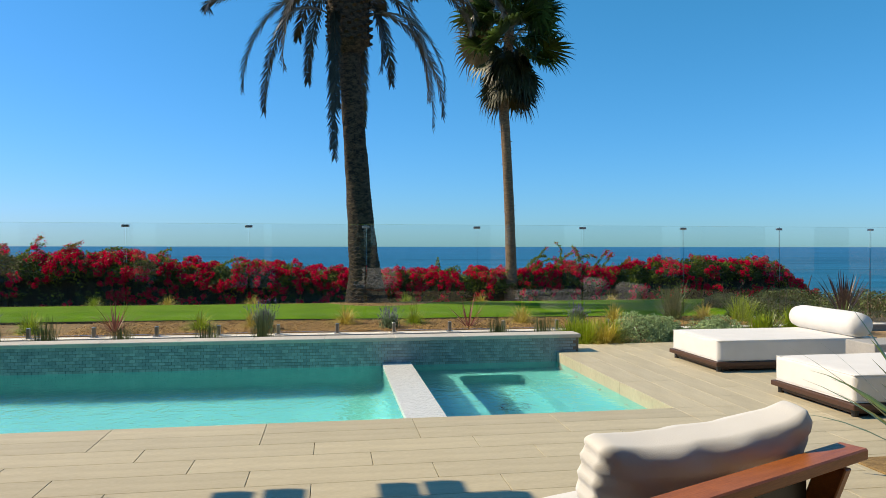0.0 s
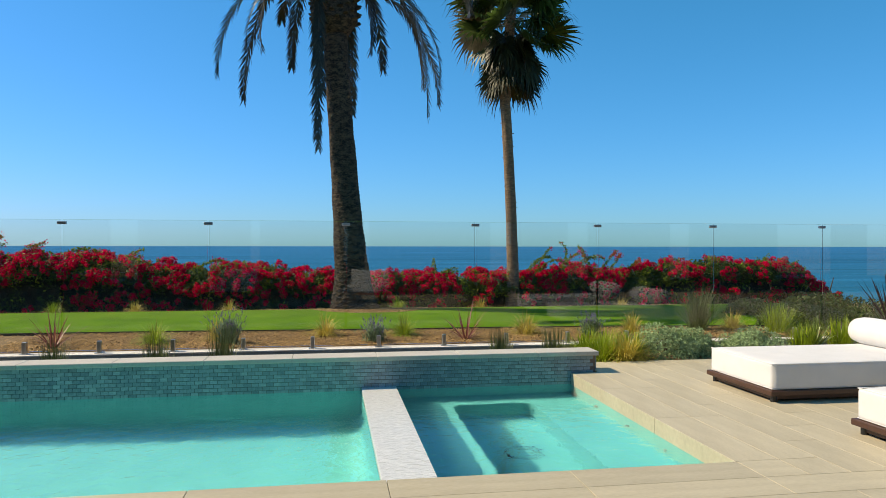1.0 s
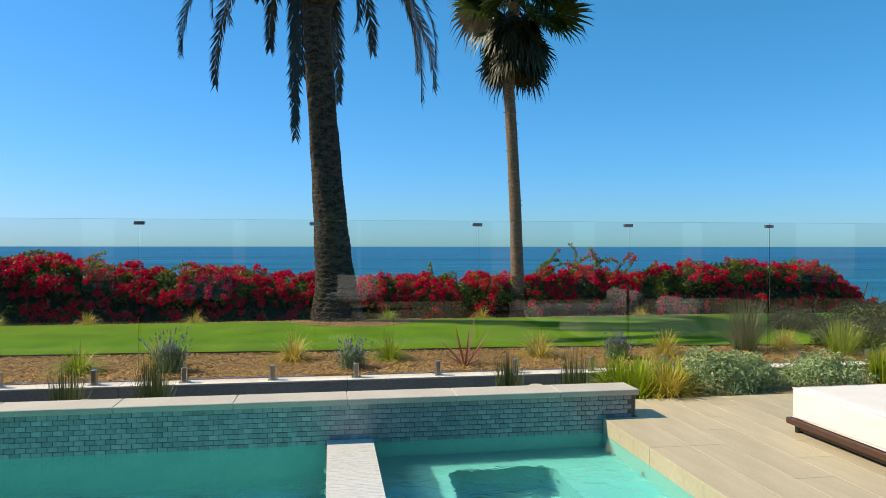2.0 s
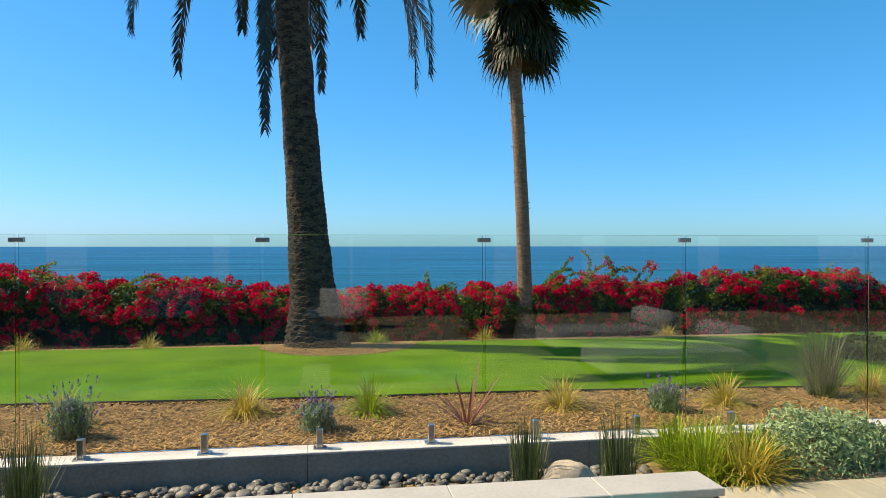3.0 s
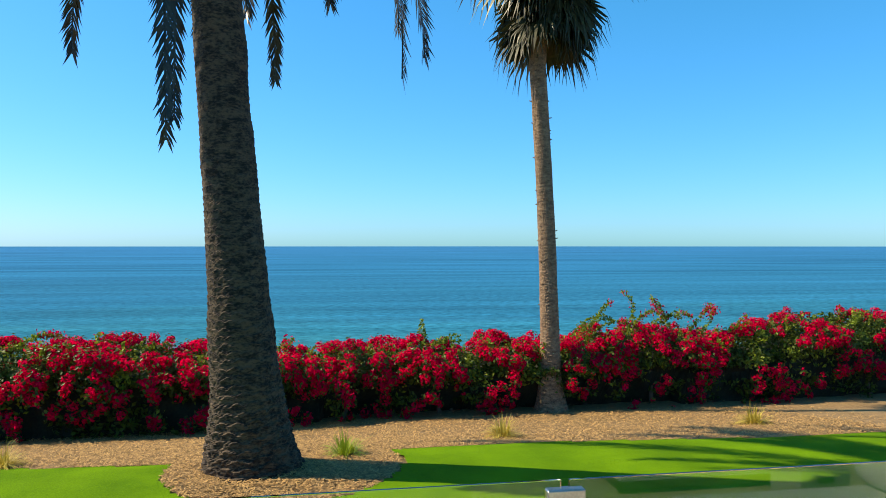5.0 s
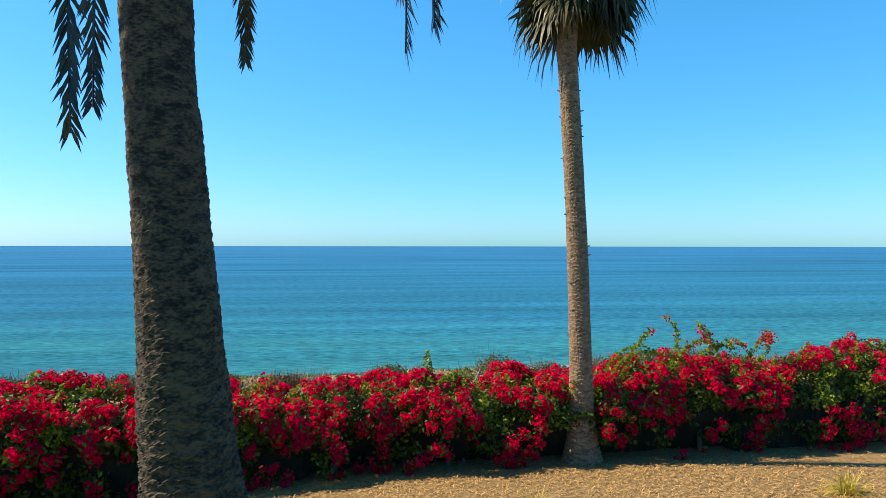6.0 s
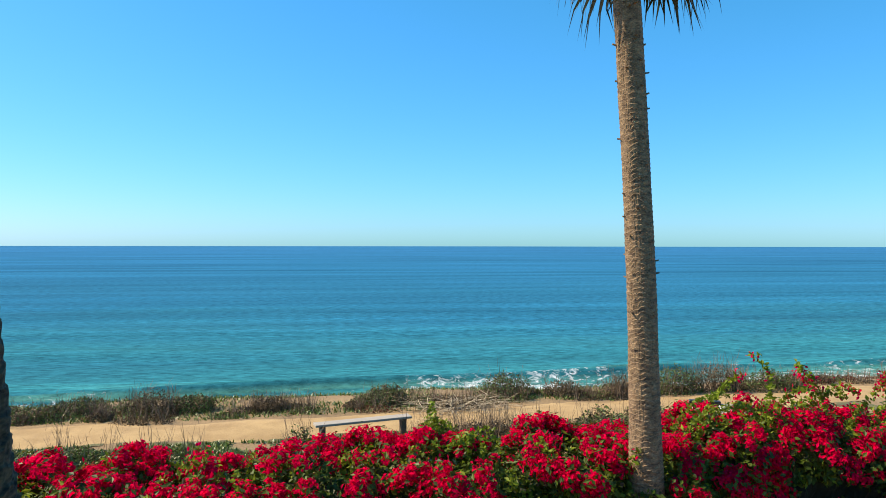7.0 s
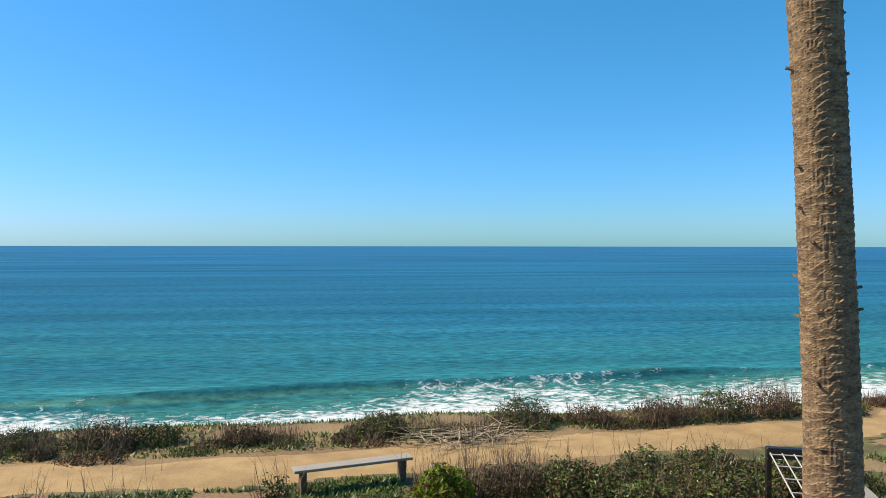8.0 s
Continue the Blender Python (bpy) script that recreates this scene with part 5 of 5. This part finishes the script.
def lounge_sofa(x, y, turn):
    t = thing("lounge_chair", "teak-framed lounge chair with plump white cushions", "armchair", at=(x, y, 0), turn=turn, group="lounge chairs")
    L = 1.08
    part("back_rail", box(0, L + 0.12, -0.06, 0.05, 0.665, 0.71, 0.006), M["teak"], t, "broad oiled teak back rail")
    for px in (0.0, L - 0.045):
        bm = box(px, px + 0.045, -0.06, 0.05, 0.0, 0.655, 0.005)
        for vv in bm.verts:
            vv.co.y += (0.655 - vv.co.z) * 0.28
            vv.co.x += (0.655 - vv.co.z) * (0.16 if px < 0.1 else -0.16)
        part("back_leg", bm, M["teak"], t)
        part("front_leg", box(px, px + 0.045, 0.78, 0.84, 0.0, 0.30, 0.005), M["teak"], t)
    part("seat_frame", box(0.0, L, 0.10, 0.84, 0.20, 0.26, 0.006), M["teak"], t)
    # added black sheet stands in for the dark void inside the frame
    part("back_panel", box(0.10, L - 0.10, 0.055, 0.075, 0.26, 0.64, 0.004), M["black"], t, "black sheet for the dark void below the rail")
    part("seat_cushion", cushion(0.03, L - 0.03, 0.16, 0.84, 0.26, 0.42, 0.02, seed=3), M["canvas"], t, "white canvas seat cushion", smooth=True)
    bm = cushion(-0.49, 0.49, -0.11, 0.11, -0.24, 0.24, 0.0, n=26, seed=9, rad=0.05)
    for vv in bm.verts:
        u, w = vv.co.x / 0.49, vv.co.z / 0.24
        vv.co.y *= (0.62 + 0.55 * (1 - u ** 4) * (1 - 0.6 * w ** 4))
        vv.co.z += (0.035 * abs(u) ** 5 - 0.02 * (1 - u * u)) * (1 if w > 0 else 0) + 0.02 * u * (w > 0)
        fold = 0.007 * math.sin(23 * w + 3 * u) * max(0.0, abs(u) - 0.72) / 0.28
        vv.co.x += fold
        vv.co.y += 0.010 * math.sin(13 * u + 5 * w) * (1 - abs(w)) + 0.012 * noise.noise((u * 5, w * 4, 2))
    bmesh.ops.rotate(bm, verts=bm.verts[:], cent=(0, 0, 0), matrix=Matrix.Rotation(radians(12), 3, "X"))
    bmesh.ops.rotate(bm, verts=bm.verts[:], cent=(0, 0, 0), matrix=Matrix.Rotation(radians(-10), 3, "Z"))
    bmesh.ops.translate(bm, verts=bm.verts[:], vec=(0.60, 0.27, 0.585))
    part("back_cushion", bm, M["canvas"], t, "plump white back cushion with creased corners", smooth=True)
    return t


lounge_sofa(-2.08, -3.97, 24)
lounge_sofa(-5.55, -4.55, 12)
strap_plant("agave", "green agave with long arching strap leaves", "agave", 0.85, -2.2, M["strap"], 420, 44, 1.25, 0.030, 0.75, 1.0, z=0.0)
leafy_shrub("planter_shrub", "small dark shrub in the terrace planting pocket", "shrub", 1.5, -2.6, M["shrub_green"], 421, 0.4, 0.4, 0.5, 900, 0.03, z=0.0)
bm = box(0.55, 2.2, -3.1, -1.6, -0.02, 0.012, 0.005)
tagged(part("planting_pocket", bm, M["mulch"]), "bark-mulched planting pocket in the terrace", kind="structure")

# ---- house behind the terrace ----
house = thing("house", "low house with glazed openings facing the pool, coloured dark for shade", "house")
# plaster darkened to stand in for deep shade on the house
plaster = material("shade_dark_plaster", (0.15, 0.135, 0.12), (0.11, 0.10, 0.09), 0.9, 2, 40, 0.1)
# outer bays are unseen, added to block bright reflections at both ends
X = [-24.0, -22.0, -17.0, -16.0, -13.0, -10.5, -6.8, -5.6, -1.2, 0.0, 4.4, 5.4, 8.0, 9.0, 13.0, 14.0, 18.5, 20.0]
for i in range(0, len(X), 2):
    part("wall", box(X[i], X[i + 1], -12.3, -12.0, 0.0, 3.37, 0.0), plaster, house)
for i in range(1, len(X) - 1, 2):
    part("lintel", box(X[i], X[i + 1], -12.3, -12.0, 2.5, 3.37), plaster, house)
    # black sheet stands in for the dark of the unlit interior
    part("room", box(X[i], X[i + 1], -16.0, -15.9, 0.0, 2.5), M["black"], house)
    pn = part("window", box(X[i], X[i + 1], -12.16, -12.14, 0.0, 2.5), M["glass"], house)
# unseen overhang, carried forward to shade the terrace mirrored in the glass
part("shade_roof", box(-24.4, 20.4, -18.0, -4.6, 3.37, 3.62, 0.02), plaster, house)
# unseen canopy; its left stretch is added to shade the mirrored deck
part("canopy", box(-16.0, -5.15, -12.0, -0.80, 3.22, 3.36, 0.01), plaster, house, "flat taupe terrace canopy")
for x in (-7.88, -7.58, -6.84, -6.54, -5.86, -5.58):
    part("rafter_tail", box(x - 0.08, x + 0.08, -0.80, -0.56, 3.24, 3.34, 0.004), plaster, house)
# floor coloured black for the same unlit interior
part("interior_floor", box(-24, 20, -16, -12.3, 0.004, 0.012), M["black"], house)

# ---- pebbles and boulders ----
bm = bmesh.new()
bmesh.ops.create_icosphere(bm, subdivisions=2, radius=1.0)
ico_v = [v.co.copy() for v in bm.verts]
ico_f = [tuple(v.index for v in f.verts) for f in bm.faces]
bm.free()
r = rng(500)
v, f = [], []
for i in range(3600):
    x, y = r.uniform(-9, 0.62), r.uniform(3.68, 4.92)
    s = r.uniform(0.016, 0.05)
    sc = Vector((s * r.uniform(0.9, 1.5), s * r.uniform(0.8, 1.2), s * r.uniform(0.5, 0.75)))
    turn = Euler((r.normal(0, 0.25), r.normal(0, 0.25), r.uniform(0, 6.28))).to_matrix()
    c = Vector((x, y, ground_z(x, y) + sc.z * 0.55 + r.uniform(0, 0.035)))
    k = len(v)
    v += [c + turn @ Vector((p.x * sc.x, p.y * sc.y, p.z * sc.z)) for p in ico_v]
    f += [tuple(q + k for q in g) for g in ico_f]
M["pebble"] = material("river_pebble", (0.15, 0.145, 0.13), (0.08, 0.078, 0.07), 0.6, 20, 90, 0.1, random=1.0)
soup("pebbles", v, f, M["pebble"], label="smooth grey river pebbles behind the pool wall", kind="stuff", smooth=True)


def boulder(x, y, sx, sy, sz, color, seed, label):
    bm = bmesh.new()
    bmesh.ops.create_icosphere(bm, subdivisions=4, radius=1.0)
    for vv in bm.verts:
        k = 1 + 0.22 * noise.noise(vv.co * 1.3 + Vector((seed, 0, 0))) + 0.05 * noise.noise(vv.co * 5)
        vv.co = Vector((vv.co.x * sx * k, vv.co.y * sy * k, vv.co.z * sz * k))
    m = material("boulder_stone", color, tuple(c * 0.65 for c in color), 0.85, 6, 50, 0.4)
    ob = part("boulder", bm, m, None, smooth=True)
    ob.location = (x, y, ground_z(x, y) + sz * 0.45)
    tagged(ob, label, "boulder", "boulders")


boulder(-4.55, 4.45, 0.30, 0.2, 0.15, (0.48, 0.34, 0.18), 1, "rounded ochre boulder among grey pebbles")
boulder(-0.15, 4.48, 0.20, 0.15, 0.17, (0.62, 0.51, 0.36), 2, "pale sandstone boulder among grey pebbles")
boulder(-2.05, 4.15, 0.11, 0.09, 0.06, (0.55, 0.54, 0.48), 3, "smooth white stone among grey pebbles")
boulder(-6.7, 4.6, 0.22, 0.16, 0.13, (0.36, 0.34, 0.31), 4, "grey boulder among grey pebbles")

# ---- pieces of the pool wall and the terrace ----
for i in range(11):
    x0, x1 = -9.5 + 0.92 * i, min(-9.5 + 0.92 * (i + 1), 0.43)
    part("coping_slab", box(x0 + 0.0008, x1 - 0.0008, 3.305, 3.63, 0.192, 0.242, 0.005), M["coping"], back_wall)

TW, TH = 0.078, 0.0415


def tile_mesh(w, h):
    bm = box(0.002, w - 0.002, 0, 0.010, 0.002, h - 0.002, 0.0015)
    me = bpy.data.meshes.new("tile")
    bm.to_mesh(me)
    bm.free()
    me.materials.append(M["mosaic"])
    return me


r = rng(600)
whole = tile_mesh(TW, TH)
jv, jf = [], []
for row in range(8):
    z = 0.19 - TH * (row + 1)
    for col in range(-130, 9):
        x = TW * (col + 0.5 * (row % 2)) - 0.02
        if x < -9.5 or x + TW > 0.402:
            continue
        d = 3.328 + r.uniform(0, 0.003)
        if x > -1.9:
            ob = new("tile", whole)
            ob.parent, ob.location = back_wall, (x, d, z)
        else:
            k = len(jv)
            a, b, c, e = x + 0.002, x + TW - 0.002, z + 0.002, z + TH - 0.002
            jv += [(a, d, c), (b, d, c), (b, d, e), (a, d, e), (a, 3.34, c), (b, 3.34, c), (b, 3.34, e), (a, 3.34, e)]
            jf += [(k, k + 1, k + 2, k + 3), (k, k + 4, k + 5, k + 1), (k + 1, k + 5, k + 6, k + 2), (k + 2, k + 6, k + 7, k + 3), (k + 3, k + 7, k + 4, k)]
for row in range(4):            # end face of the wall
    z = 0.19 - TH * (row + 1)
    for col in range(5):
        y0 = 3.332 + TW * (col - 0.5 * (row % 2))
        a, b = max(y0, 3.332) + 0.002, min(y0 + TW, 3.61) - 0.002
        if b - a < 0.01:
            continue
        k = len(jv)
        jv += [(0.408, a, z + .002), (0.408, b, z + .002), (0.408, b, z + TH - .002), (0.408, a, z + TH - .002), (0.40, a, z + .002), (0.40, b, z + .002), (0.40, b, z + TH - .002), (0.40, a, z + TH - .002)]
        jf += [(k, k + 1, k + 2, k + 3), (k, k + 4, k + 5, k + 1), (k + 1, k + 5, k + 6, k + 2), (k + 2, k + 6, k + 7, k + 3), (k + 3, k + 7, k + 4, k)]
soup("mosaic_tiles", jv, jf, M["mosaic"], back_wall, "blue-grey glass mosaic tiles", kind="stuff")

plank_cache = {}


def plank(x0, x1, y0, y1, mat, far, zt=0.0, thick=0.02):
    w, h = round(x1 - x0, 3), round(y1 - y0, 3)
    if w < 0.03 or h < 0.03:
        return
    if far is not None:
        k = len(far[0])
        a, b, c, d = x0 + 0.002, x1 - 0.002, y0 + 0.002, y1 - 0.002
        far[0].extend([(a, c, -0.02), (b, c, -0.02), (b, d, -0.02), (a, d, -0.02), (a, c, 0), (b, c, 0), (b, d, 0), (a, d, 0)])
        far[1].extend([(k + 4, k + 5, k + 6, k + 7), (k, k + 1, k + 5, k + 4), (k + 1, k + 2, k + 6, k + 5), (k + 2, k + 3, k + 7, k + 6), (k + 3, k, k + 4, k + 7)])
        return
    key = (w, h, mat.name, thick)
    if key not in plank_cache:
        bm = box(-w / 2 + 0.002, w / 2 - 0.002, -h / 2 + 0.002, h / 2 - 0.002, -thick, 0, 0.002)
        me = bpy.data.meshes.new("plank")
        bm.to_mesh(me)
        bm.free()
        me.materials.append(mat)
        plank_cache[key] = me
    ob = new("plank", plank_cache[key])
    ob.parent, ob.location = terrace, ((x0 + x1) / 2, (y0 + y1) / 2, zt)


PL, PW = 1.2, 0.3
far = ([], [])
plank_rows = 45
for j in range(plank_rows):
    y1 = -0.32 - PW * j
    off = 0.40 * j + 0.10
    i0 = int((-13 - off) / PL) - 1
    for i in range(i0 - 16, i0 + 40):
        a, b = max(-13.0, off % PL + PL * i), min(9.0, off % PL + PL * (i + 1))
        if b - a < 0.03:
            continue
        plank(a, b, y1 - PW, y1, M["plank"], None if j < 11 and -8 < a < 5.5 else far)
for i in range(30):             # beside the spa the planks run the other way
    x0 = 0.42 + PW * i
    if x0 > 8.95:
        break
    off = 0.4 * i
    for k in range(-2, 5):
        a, b = max(-0.32, off % PL + PL * k), min(3.96, off % PL + PL * (k + 1))
        plank(x0, min(x0 + PW, 9.0), a, b, M["plank_y"], None if i < 16 else far)
for j in range(14):             # beyond the far end of the pool
    off = 0.4 * j
    for i in range(-2, 5):
        a, b = max(-13.0, -13.0 + off % PL + PL * i), min(-9.51, -13.0 + off % PL + PL * (i + 1))
        if b - a > 0.03:
            plank(a, b, -0.31 + PW * j, min(3.96, -0.31 + PW * (j + 1)), M["plank"], far)
for k in range(9):              # coping round the basin
    plank(-9.5 + 1.2 * k, min(-8.3 + 1.2 * k, 0.42), -0.32, 0.0, M["plank"], None, 0.0, 0.15)
for k in range(3):
    plank(0.088, 0.42, 1.2 * k, min(1.2 * (k + 1), 3.305), M["plank_y"], None, 0.0, 0.15)
tagged(soup("far_planks", far[0], far[1], M["plank"], terrace, "pale porcelain planks"), kind="stuff")
